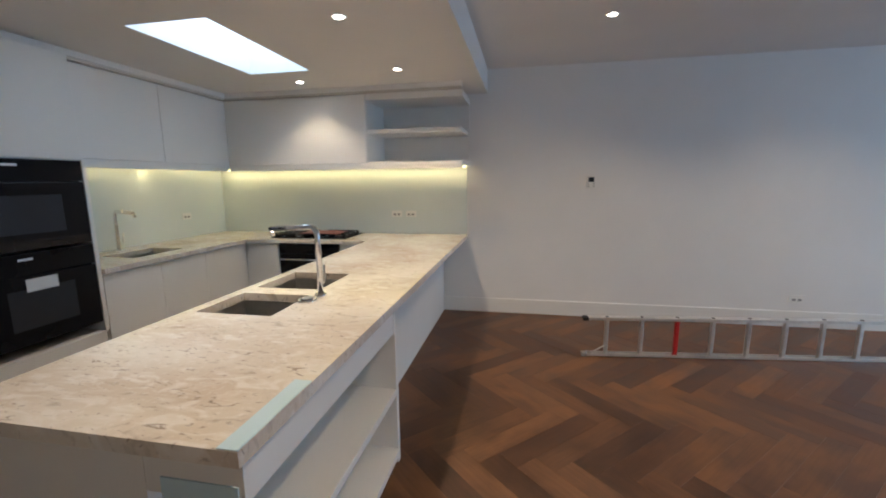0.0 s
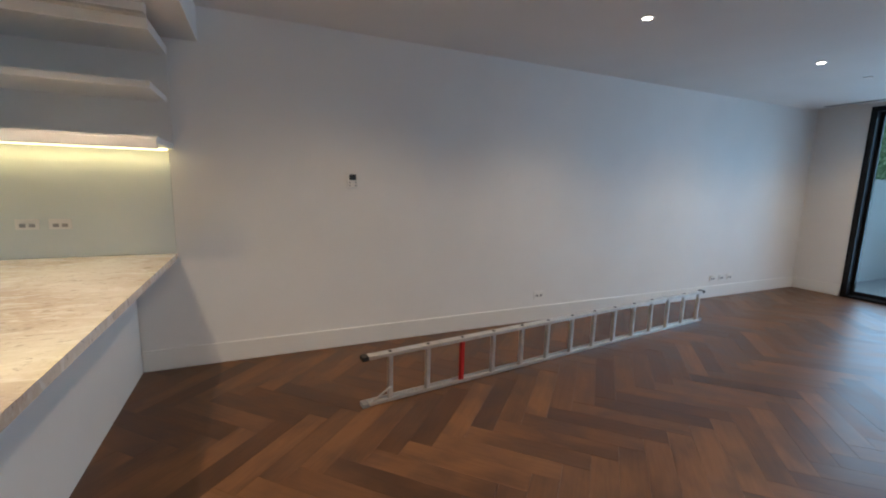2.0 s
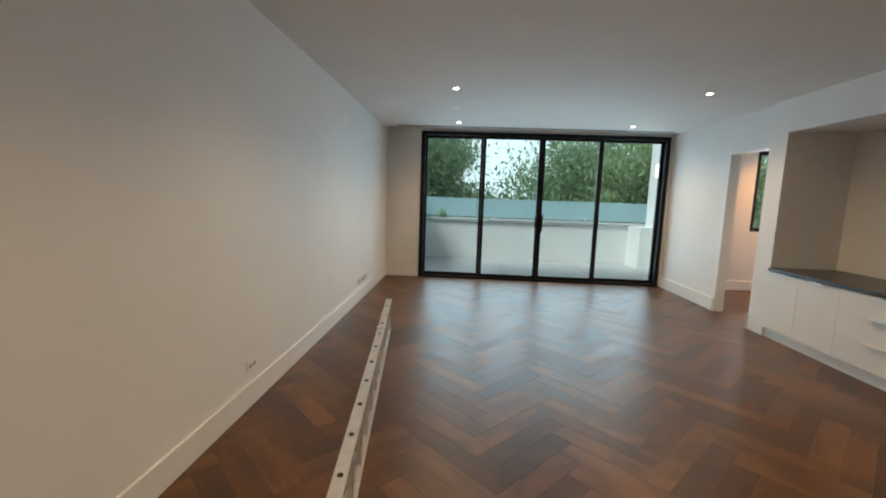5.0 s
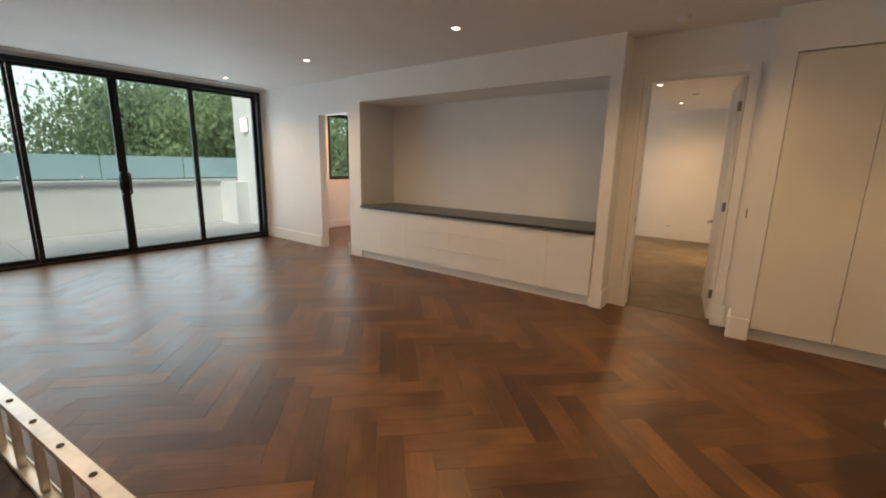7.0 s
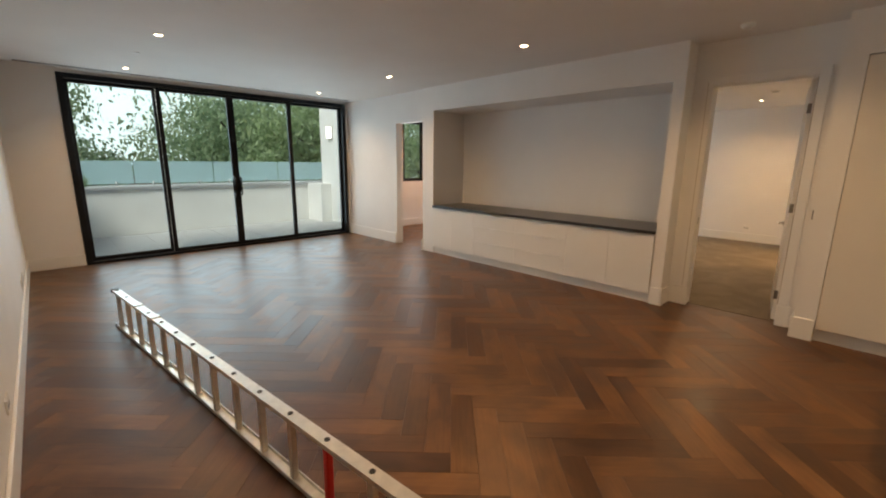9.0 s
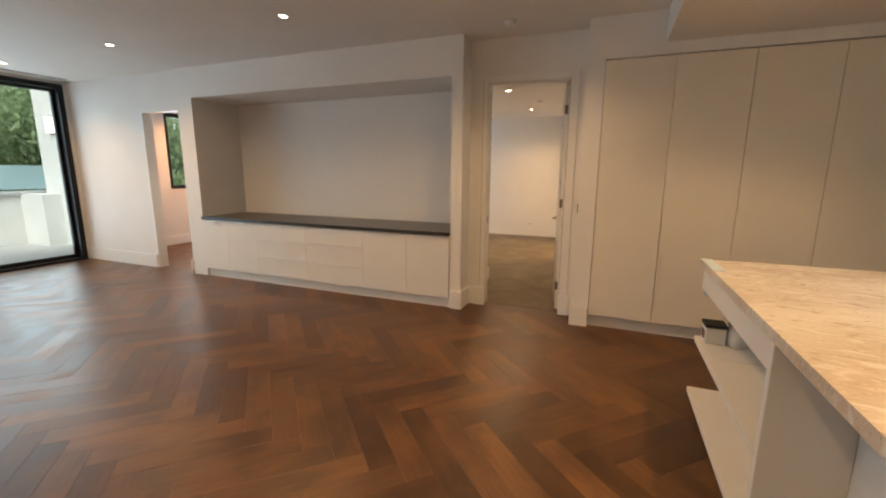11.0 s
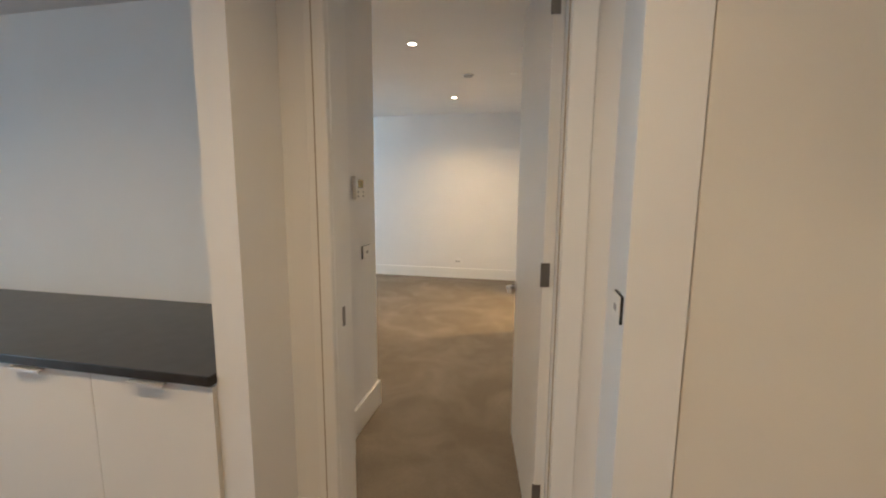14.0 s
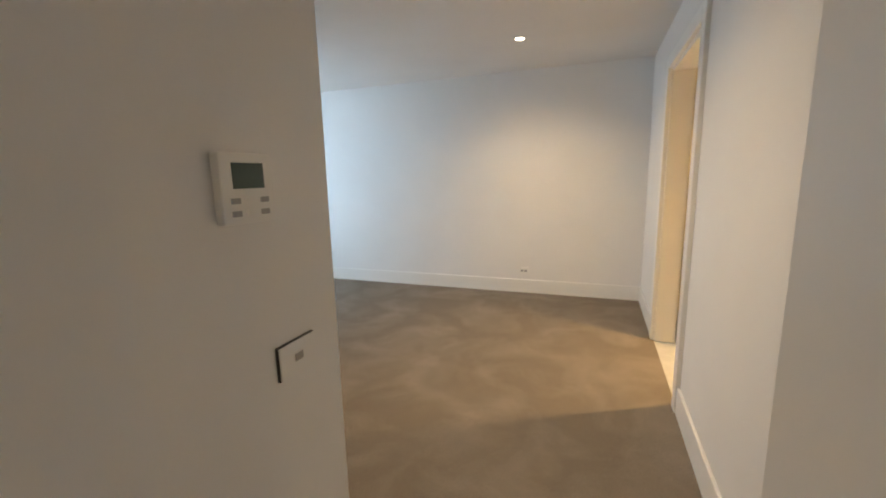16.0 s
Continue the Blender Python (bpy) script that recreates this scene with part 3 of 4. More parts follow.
CT = 0.90
bench = solid("bench_top", slab_with_holes(-0.35, 0.605, 1.035, N - 0.002, 0.858, CT, [(-0.29, 0.105, 1.92, 2.27), (-0.29, 0.105, 2.39, 2.80)]), STONE,
              "cream veined polished stone breakfast bench top", "worktop", "thing")
north_top = solid("worktop", box((W, 4.25, 0.862), (-0.352, N - 0.002, CT), 0.003), STONE, "cream veined stone worktop along splashback", "worktop", "thing")
west_top = solid("worktop", slab_with_holes(W, -1.72, 2.685, 4.248, 0.862, CT, [(-2.25, -1.90, 3.10, 3.60)]), STONE, "cream veined stone worktop with small sink", "worktop", "thing")

s1 = thing("double_sink", (-0.085, 2.37, 0.858), "undermount double-bowl brushed steel sink", "sink")
basin(s1, -0.29, 0.105, 1.92, 2.27, 0.857, 0.19)
basin(s1, -0.29, 0.105, 2.39, 2.80, 0.857, 0.19)
s2 = thing("small_sink", (-2.07, 3.2, 0.858), "small undermount steel prep sink", "sink")
basin(s2, -2.25, -1.90, 3.10, 3.60, 0.857, 0.17)
tap((0.172, 2.27, CT), 0.27, 0.37, "tall chrome square-neck tap on the bench")
tap((-2.36, 3.36, CT), -0.20, 0.36, "chrome tap above the small prep sink")
rg = thing("drain_fitting", (0.15, 2.17, CT), "round chrome fitting lying beside the tap", "fitting")
part("ring", cyl((0.15, 2.17, CT), (0.15, 2.17, CT + 0.014), 0.05, 0.045), CHROME, rg)
part("core", cyl((0.15, 2.17, CT + 0.014), (0.15, 2.17, CT + 0.018), 0.03), GREY, rg)

body = thing("breakfast_bench", (0.0, 2.9, 0), "white bench carcass with open shelves at its end", "kitchen island")
part("carcass", boxes(((-0.33, 2.25, 0.0), (0.33, 4.912, 0.60)), ((-0.33, 2.86, 0.60), (0.33, 4.912, 0.857)), ((0.14, 2.25, 0.60), (0.33, 2.86, 0.857))), CAB, body)
part("shelf_carcass", boxes(((-0.33, 1.07, 0.0), (0.30, 2.249, 0.60)), ((-0.33, 1.07, 0.60), (0.30, 1.89, 0.857)), ((0.14, 1.89, 0.60), (0.30, 2.249, 0.857))), CAB, body)
part("end_panel", box((0.331, 2.23, 0.0), (0.592, 2.265, 0.857), 0.002), CAB, body)
part("top_rail", box((0.301, 1.07, 0.73), (0.585, 2.229, 0.857), 0.002), CAB, body)
part("shelf", box((0.301, 1.07, 0.05), (0.600, 2.229, 0.085), 0.002), CAB, body)
part("shelf", box((0.301, 1.07, 0.39), (0.592, 2.229, 0.425), 0.002), CAB, body)
part("plinth", box((0.301, 1.10, 0.0), (0.56, 2.229, 0.049)), CAB, body)
tp = solid("protective_tape", box((0.547, 1.037, CT + 0.001), (0.604, 1.375, CT + 0.003)), TAPE, "pale blue protective film strip on the bench edge", "tape", "thing")

fl = solid("protective_film", box((0.35, 1.0655, 0.68), (0.57, 1.069, 0.78)), TAPE, "pale blue protective film on the bench end", "tape", "thing")
dv = thing("lidded_box", (0.52, 1.15, 0.426), "small white box with a black lid on the shelf", "box")
part("body", box((0.46, 1.09, 0.426), (0.565, 1.20, 0.525), 0.008), PLASTIC, dv)
part("lid", box((0.455, 1.085, 0.525), (0.57, 1.205, 0.545), 0.006), RUBBER, dv, "black lid")
part("printed_band", box((0.5652, 1.105, 0.45), (0.5665, 1.185, 0.50)), BROWN, dv, "brown printed patch")
part("printed_band", box((0.475, 1.0885, 0.45), (0.55, 1.0898, 0.50)), CARD, dv, "red printed patch")
dv2 = thing("jar", (0.40, 1.17, 0.426), "round white jar with a dark lid on the shelf", "jar")
part("jar_body", cyl((0.40, 1.17, 0.426), (0.40, 1.17, 0.55), 0.052, 0.050), PAPER, dv2)
part("lid", cyl((0.40, 1.17, 0.55), (0.40, 1.17, 0.575), 0.053, 0.050), BROWN, dv2, "dark brown lid")
sheet = solid("paper_sheet", box((0.34, 1.24, 0.4255), (0.56, 1.42, 0.4275)), PAPER, "white crumpled paper sheet on the bench shelf", "paper", "thing")

# west run and tall oven tower
base_w = thing("base_cabinet", (-2.1, 3.5, 0), "white base cabinets below the worktop", "cabinet", "base cabinets")
part("plinth", box((-2.45, 2.685, 0), (-1.82, 4.9, 0.1)), CAB, base_w)
part("carcass", boxes(((W + 0.002, 2.685, 0.1), (-1.77, 3.07, 0.861)), ((W + 0.002, 3.63, 0.1), (-1.77, 4.9, 0.861)), ((W + 0.002, 3.07, 0.1), (-1.77, 3.63, 0.66)), ((-1.86, 3.07, 0.66), (-1.77, 3.63, 0.861))), CAB, base_w)
for k in range(3):
    part("cabinet_door", box((-1.769, 2.69 + k * 0.495, 0.105), (-1.75, 3.18 + k * 0.495, 0.85), 0.002), CAB, base_w)
base_n = thing("base_cabinet", (-0.9, 4.6, 0), "white base cabinets either side of the oven", "cabinet", "base cabinets")
part("plinth", box((-1.81, 4.36, 0), (-0.36, 4.9, 0.1)), CAB, base_n)
part("carcass", boxes(((-1.768, 4.30, 0.1), (-1.36, 4.9, 0.861)), ((-0.66, 4.30, 0.1), (-0.36, 4.9, 0.861)), ((-1.36, 4.60, 0.1), (-0.66, 4.9, 0.861))), CAB, base_n)
part("cabinet_door", box((-1.745, 4.28, 0.105), (-1.37, 4.299, 0.85), 0.002), CAB, base_n)
part("cabinet_door", box((-0.655, 4.28, 0.105), (-0.365, 4.299, 0.85), 0.002), CAB, base_n)
uo = thing("under_bench_oven", (-1.01, 4.4, 0.1), "black glass oven built in below the cooktop", "oven")
part("body", box((-1.355, 4.29, 0.12), (-0.665, 4.59, 0.858)), BLACKFRAME, uo)
dr = part("oven_door", box((-1.352, 4.272, 0.14), (-0.668, 4.289, 0.74), 0.003), BLACKGLASS, uo)
part("handle", pipe([(-1.32, 4.272, 0.69), (-1.32, 4.235, 0.69), (-0.74, 4.235, 0.69), (-0.74, 4.272, 0.69)], 0.008), STEEL, dr)
part("control_panel", box((-1.352, 4.272, 0.75), (-0.668, 4.289, 0.855), 0.003), BLACKGLASS, uo)
ck = thing("cooktop", (-1.1, 4.6, CT), "black gas cooktop with cast trivets on the worktop", "cooktop")
part("glass_plate", box((-1.50, 4.36, CT + 0.001), (-0.62, 4.84, CT + 0.012), 0.003), BLACKGLASS, ck)
for x in (-1.32, -0.84):
    part("trivet", boxes(*[((x - 0.19, 4.42 + k * 0.12, CT + 0.035), (x + 0.19, 4.432 + k * 0.12, CT + 0.048)) for k in range(4)],
         *[((x - 0.19 + k * 0.184, 4.42, CT + 0.012), (x - 0.178 + k * 0.184, 4.79, CT + 0.035)) for k in range(3)]), RUBBER, ck)
    part("burner", cyl((x, 4.6, CT + 0.012), (x, 4.6, CT + 0.03), 0.05), STEEL, ck)
lb = solid("packaging_sheet", box((-1.16, 4.38, CT + 0.049), (-0.72, 4.66, CT + 0.056), 0.002), CARD, "red printed packaging sheet lying on the cooktop", "packaging", "thing")

tw = thing("oven_tower", (-2.1, 2.0, 0), "tall white cabinet tower with built-in ovens", "cabinet")
part("carcass", boxes(((W + 0.002, 0.62, 0.1), (-1.79, 2.68, 0.45)), ((W + 0.002, 0.62, 1.664), (-1.79, 2.68, 2.359)), ((W + 0.002, 0.62, 0.45), (-1.79, 2.0, 1.664)), ((W + 0.002, 2.655, 0.45), (-1.79, 2.68, 1.664)), ((W + 0.002, 2.0, 0.45), (-2.40, 2.655, 1.664))), CAB, tw)
part("plinth", box((W + 0.002, 0.62, 0), (-1.85, 2.68, 0.099)), CAB, tw)
part("side_panel", box((-1.789, 2.654, 0.447), (-1.748, 2.683, 1.666), 0.002), CAB, tw)
part("cabinet_door", box((-1.789, 2.02, 0.105), (-1.77, 2.677, 0.445), 0.002), CAB, tw)
part("cabinet_door", box((-1.789, 2.02, 1.668), (-1.77, 2.677, 2.35), 0.002), CAB, tw)
part("cabinet_door", box((-1.789, 1.33, 0.105), (-1.77, 2.016, 2.35), 0.002), CAB, tw)
part("cabinet_door", box((-1.789, 0.63, 0.105), (-1.77, 1.326, 2.35), 0.002), CAB, tw)
for z0, z1, lab in ((1.105, 1.66, "black glass compact oven built in the tower"), (0.52, 1.09, "black glass oven with paper label in the tower")):
    ov = thing("wall_oven", (-1.8, 2.37, z0), lab, "oven", "wall ovens")
    part("body", box((-2.35, 2.03, z0 + 0.01), (-1.78, 2.648, z1 - 0.01)), BLACKFRAME, ov)
    od = part("oven_door", box((-1.779, 2.022, z0), (-1.752, 2.652, z1 - 0.14), 0.004), BLACKGLASS, ov)
    part("window", box((-1.7515, 2.12, z0 + 0.10), (-1.750, 2.50, z1 - 0.22), 0), DARKWIN, od, "dark glass window")
    part("control_panel", box((-1.779, 2.022, z1 - 0.135), (-1.752, 2.652, z1), 0.003), BLACKGLASS, ov)
    part("display", box((-1.7515, 2.20, z1 - 0.045), (-1.750, 2.28, z1 - 0.03)), PAPER, ov, "small white marking")
    if z0 < 1:
        part("paper_label", box((-1.7495, 2.22, z0 + 0.33), (-1.7485, 2.40, z0 + 0.41)), PAPER, od, "white paper label")

uw = thing("wall_cupboard", (-2.2, 3.8, 1.66), "white flush wall cupboards above the splashback", "cabinet", "wall cupboards")
part("carcass", box((W + 0.002, 2.685, 1.66), (-1.942, N - 0.002, 2.36)), CAB, uw)
for k in range(2):
    part("cabinet_door", box((-1.941, 2.69 + k * 0.833, 1.69), (-1.92, 3.519 + k * 0.833, 2.35), 0.002), CAB, uw)
part("light_rail", box((-1.96, 2.685, 1.625), (-1.925, 4.33, 1.684), 0.002), CAB, uw)
un = thing("wall_cupboard", (-1.1, 4.64, 1.66), "white flush wall cupboard with lift-up front", "cabinet", "wall cupboards")
part("carcass", box((-1.938, 4.372, 1.66), (-0.345, N - 0.002, 2.36)), CAB, un)
part("cabinet_door", box((-1.915, 4.35, 1.69), (-0.348, 4.371, 2.35), 0.002), CAB, un)
part("light_rail", box((-1.92, 4.355, 1.625), (0.63, 4.39, 1.684), 0.002), CAB, un)
op = thing("open_wall_shelf", (0.14, 4.64, 1.66), "white open wall shelf unit with one mid shelf", "shelf")
part("bottom", box((-0.343, 4.392, 1.66), (0.63, N - 0.002, 1.70)), CAB, op)
part("top", box((-0.343, 4.37, 2.30), (0.63, N - 0.002, 2.36)), CAB, op)
part("shelf", box((-0.343, 4.40, 1.98), (0.612, N - 0.02, 2.02), 0.002), CAB, op)
part("back", box((-0.343, N - 0.018, 1.70), (0.628, N - 0.003, 2.30)), CAB, op)

solid("splashback", boxes(((W + 0.012, N - 0.010, CT + 0.001), (0.60, N - 0.002, 1.645)), ((W + 0.002, 2.685, CT + 0.001), (W + 0.010, N - 0.012, 1.645))), SPLASH, "pale green back-painted glass splashback", "splashback")


def wall_plate(at, normal, w_, h_, label, category="power outlet", dots=2, vertical=False):
    """A thin plate on a wall with its switches; normal is one of +x -x +y -y."""
    x, y, z = at
    t = thing("wall_plate", at, label, category)
    ax = normal[1]
    s = 1 if normal[0] == "+" else -1

    def bx(u0, u1, z0, z1, d0, d1):
        if ax == "y":
            return box((x + u0, y + s * d0, z + z0), (x + u1, y + s * d1, z + z1), 0.0)
        return box((x + s * d0, y + u0, z + z0), (x + s * d1, y + u1, z + z1), 0.0)
    part("plate", bx(-w_ / 2, w_ / 2, -h_ / 2, h_ / 2, 0.001, 0.009), PLASTIC, t)
    for k in range(dots):
        u = (k - (dots - 1) / 2) * w_ / max(dots, 1) * 0.8
        part("socket", bx(u - w_ * 0.13, u + w_ * 0.13, -h_ * 0.28, h_ * 0.05, 0.009, 0.0105), GREY, t, "grey socket face")
        part("switch", bx(u - w_ * 0.07, u + w_ * 0.07, h_ * 0.12, h_ * 0.35, 0.009, 0.013), PLASTIC, t)
    return t


wall_plate((3.94, N, 0.29), "-y", 0.13, 0.075, "white double power point low on the wall")
for x in (6.86, 7.05, 7.22):
    wall_plate((x, N, 0.27), "-y", 0.11, 0.075, "white double power point low on the wall")
wall_plate((-0.22, N - 0.011, 1.13), "-y", 0.12, 0.07, "double power point on the splashback")
wall_plate((-0.05, N - 0.011, 1.13), "-y", 0.12, 0.07, "double power point on the splashback")
wall_plate((W + 0.011, 4.3, 1.14), "+x", 0.12, 0.07, "double power point on the splashback")
wall_plate((2.75, -5.38, 0.28), "+y", 0.11, 0.07, "white power point on the bedroom wall")


def room_controller(at, normal, w_, h_, screen, label):
    x, y, z = at
    t = thing("room_controller", at, label, "thermostat")
    s = 1 if normal[0] == "+" else -1

    def bx(u0, u1, z0, z1, d0, d1, bev=0.0):
        if normal[1] == "y":
            return box((x + u0, y + s * d0, z + z0), (x + u1, y + s * d1, z + z1), bev)
        return box((x + s * d0, y + u0, z + z0), (x + s * d1, y + u1, z + z1), bev)
    part("casing", bx(-w_ / 2, w_ / 2, -h_ / 2, h_ / 2, 0.001, 0.022, 0.003), PLASTIC, t)
    part("screen", bx(-w_ * 0.30, w_ * 0.30, h_ * 0.0, h_ * 0.36, 0.022, 0.0235), screen, t, "dark display")
    for i in range(3):
        for j in range(2):
            part("button", bx((i - 1) * w_ * 0.28 - w_ * 0.08, (i - 1) * w_ * 0.28 + w_ * 0.08, -h_ * (0.16 + 0.18 * j) - h_ * 0.05, -h_ * (0.16 + 0.18 * j) + h_ * 0.03, 0.022, 0.0245), GREY if i != 1 else PLASTIC, t)


room_controller((1.915, N, 1.475), "-y", 0.095, 0.13, LCDK, "white wall controller with dark display")
room_controller((2.58, -1.055, 1.405), "-x", 0.12, 0.125, LCD, "white bedroom thermostat with green display")


def glass_switch(x, y0, y1, z0, z1, s, label):
    t = thing("light_switch", (x, (y0 + y1) / 2, (z0 + z1) / 2), label, "light switch")
    part("backing", box((x + s * 0.001, y0, z0), (x + s * 0.008, y1, z1)), RUBBER, t, "dark edge")
    part("plate", box((x + s * 0.008, y0 + 0.002, z0 + 0.002), (x + s * 0.012, y1 - 0.002, z1 - 0.002)), PLASTIC, t)
    part("button", box((x + s * 0.012, (y0 + y1) / 2 - 0.012, (z0 + z1) / 2 - 0.008), (x + s * 0.014, (y0 + y1) / 2 + 0.012, (z0 + z1) / 2 + 0.008)), GREY, t)


glass_switch(2.58, -1.215, -1.10, 1.0, 1.075, -1, "white glass light switch with dark edge")
glass_switch(1.40, -0.10, -0.015, 1.05, 1.125, 1, "white glass light switch with dark edge")
st = solid("strike_plate", box((2.3225, -0.33, 0.88), (2.3245, -0.308, 0.955)), HINGE, "brushed steel strike plate on the door frame", "strike plate", "thing")

# ---- niche cabinet ----
nx0, nx1 = 2.625, 6.125
nc = thing("media_cabinet", ((nx0 + nx1) / 2, -0.35, 0), "long white low cabinet with drawers in the niche", "cabinet")
part("plinth", box((nx0, -0.70, 0.0), (nx1, -0.02, 0.10)), CAB, nc)
part("carcass", box((nx0, -0.715, 0.10), (nx1, -0.009, 0.763)), CAB, nc)
cuts = (nx0 + 0.004, 3.12, 3.66, 4.45, 5.22, 5.70, nx1 - 0.004)


def pull(parent, x, z, y):
    part("handle", boxes(((x - 0.07, y, z - 0.004), (x + 0.07, y + 0.028, z)), ((x - 0.07, y + 0.024, z - 0.012), (x + 0.07, y + 0.028, z - 0.004))), PULL, parent, "slim pale metal edge pull")


for k in range(6):
    a, b = cuts[k] + 0.001, cuts[k + 1] - 0.001
    if k in (2, 3):
        for z0, z1 in ((0.104, 0.332), (0.334, 0.558), (0.560, 0.758)):
            f = part("drawer_front", box((a, -0.008, z0), (b, 0.012, z1), 0.0015), CAB, nc)
            pull(f, (a + b) / 2, z1 - 0.012 if z1 > 0.7 else z1, 0.008)
    else:
        f = part("cabinet_door", box((a, -0.008, 0.104), (b, 0.012, 0.758), 0.0015), CAB, nc)
        pull(f, (a + b) / 2, 0.756, 0.008)
solid("cabinet_top", box((nx0, -0.716, 0.765), (nx1, 0.028, 0.80), 0.003), BLACKTOP, "dark polished stone top on the media cabinet", "worktop", "thing")

# ---- wardrobe ----
wd = thing("wardrobe", (-0.3, -0.2, 0), "floor-to-ceiling warm white built-in wardrobe doors", "wardrobe")
part("plinth", box((W, -0.35, 0), (1.253, -0.05, 0.11)), CAB, wd)
part("carcass", box((W, -0.55, 0.11), (1.253, -0.03, 2.328)), SEAM, wd)
x = 1.2505
while x > W + 0.4:
    f = part("wardrobe_door", box((x - 0.5195, -0.026, 0.115), (x, -0.003, 2.318), 0.0015), WARD, wd)
    x -= 0.523
for k in range(3):
    xx = 1.2505 - 0.5213 - 1.046 * k
    part("finger_pull", boxes(((xx - 0.022, -0.005, 0.118), (xx - 0.004, 0.0015, 0.96)), ((xx + 0.004, -0.005, 0.118), (xx + 0.022, 0.0015, 0.96))), WARD, wd, "shallow recessed long pull")


# ---- ladder ----
def ladder():
    a, b = Vector((1.75, 3.845, 0)), Vector((5.72, 4.30, 0))
    L_ = (b - a).length
    ln = thing("ladder", a, "aluminium ladder lying on its side on the floor", "ladder")
    yaw = math.atan2(b.y - a.y, b.x - a.x)
    m = Matrix.Translation(a) @ Matrix.Rotation(yaw, 4, "Z") @ Matrix.Rotation(radians(0.5), 4, "X")

    def put(name, bm, mat, label=""):
        bm.transform(m)
        return part(name, bm, mat, ln, label)
    # channels: web outside, two flanges turned in
    for z0, s in ((0.006, 1), (0.349, -1)):
        # one extruded C profile
        f_, o_ = 0.020 * s, 0.003 * s
        prof = [(-0.029, z0), (0.029, z0), (0.029, z0 + o_ + f_), (0.025, z0 + o_ + f_), (0.025, z0 + o_), (-0.025, z0 + o_), (-0.025, z0 + o_ + f_), (-0.029, z0 + o_ + f_)]
        bm = bmesh.new()
        ends = [[bm.verts.new((xe, y_, z_)) for y_, z_ in prof] for xe in (0, L_)]
        for q in range(8):
            bm.faces.new((ends[0][q], ends[0][(q + 1) % 8], ends[1][(q + 1) % 8], ends[1][q]))
        bm.faces.new(ends[0][::-1])
        bm.faces.new(ends[1])
        put("rail", bm, ALU, "mill aluminium channel rail")
    for k in range(14):
        s = 0.19 + 0.287 * k
        red = k == 2
        put("rung", boxes(((s - 0.016, -0.016, 0.009), (s + 0.016, 0.016, 0.346)), bevel=0.006), RED if red else ALU, "red painted rung" if red else "")
        put("rung_plug", cyl((s, 0, 0.349), (s, 0, 0.353), 0.013, seg=12), RUBBER, "dark rung end")
    for s in (-0.012, L_ - 0.045):
        for z in (0.0, 0.322):
            put("end_cap", box((s, -0.032, z), (s + 0.045, 0.032, z + 0.03), 0.005), GREY if z < 0.1 else RUBBER, "grey plastic foot" if z < 0.1 else "black plastic end cap")
    put("brace", pipe([(0.06, -0.02, 0.03), (0.19, -0.02, 0.11)], 0.006), ALU)
    for s in (2.9, 3.3):
        put("bracket", boxes(((s, -0.034, 0.32), (s + 0.07, -0.0295, 0.356)), ((s, -0.034, 0.3515), (s + 0.07, 0.034, 0.356))), ALU, "bright fly-section bracket")


ladder()

# ---- terrace and outside ----
solid("terrace_slab", box((E + 0.15, -1.0, -0.35), (12.35, 6.6, -0.062)), GROUT, "grey terrace base with joints", "terrace")
solid("wall_parapet", boxes(((11.75, -4.0, -0.35), (12.30, 6.6, 0.90)), ((E + 0.15, 4.85, -0.35), (11.749, 5.05, 1.72)), ((11.751, 4.85, 0.97), (12.29, 5.05, 1.72))), RENDERW, "white rendered terrace parapet", "parapet")
solid("parapet_cap", box((11.70, -4.0, 0.90), (12.36, 6.6, 0.96), 0.006), CAP, "grey parapet coping", "coping")
solid("wall_terrace", boxes(((E + 0.15, -1.25, -0.35), (11.45, -0.84, 3.4)), ((11.0, -0.839, -0.35), (11.749, -0.55, 0.93))), RENDERW, "white rendered fin wall beside the terrace", "wall")
bal = thing("glass_balustrade", (12.1, 2, 0.96), "frosted green glass balustrade on the parapet", "balustrade")
for k in range(6):
    y0 = -3.0 + k * 1.55
    g = part("glass_panel", box((12.09, y0, 1.0), (12.102, y0 + 1.53, 1.47)), GREENGLASS, bal)
    g.visible_shadow = False
    for dy in (0.3, 1.2):
        part("spigot", cyl((12.096, y0 + dy, 0.96), (12.096, y0 + dy, 1.05), 0.025), STEEL, bal)
sc = thing("wall_sconce", (10.9, -0.82, 2.1), "white outdoor wall light, lit", "wall light")
part("backplate", box((10.80, -0.839, 2.04), (11.0, -0.82, 2.38), 0.004), GREY, sc)
part("diffuser", box((10.83, -0.82, 2.07), (10.97, -0.75, 2.35), 0.008), SCONCEGLOW, sc, "glowing white diffuser")

solid("backdrop", box((95, -160, -4), (96, 160, 90)), CLOUD, "pale overcast cloud bank on the horizon", "sky")
solid("ground", box((-300, -300, -4.2), (300, 300, -4.0)), GRASS, "grassy ground below the terrace", "ground")
solid("roof", box((W - 0.2, -5.6, 2.905), (-1.2, N + 0.2, 3.0)), RENDERW, "flat roof above the apartment", "roof")
solid("roof_main", boxes(((-0.45, -5.6, 2.905), (E + 0.4, N + 0.2, 3.0)), ((-1.2, -5.6, 2.905), (-0.45, 2.4, 3.0)), ((-1.2, 3.76, 2.905), (-0.45, N + 0.2, 3.0))), RENDERW, "flat roof above the apartment", "roof")


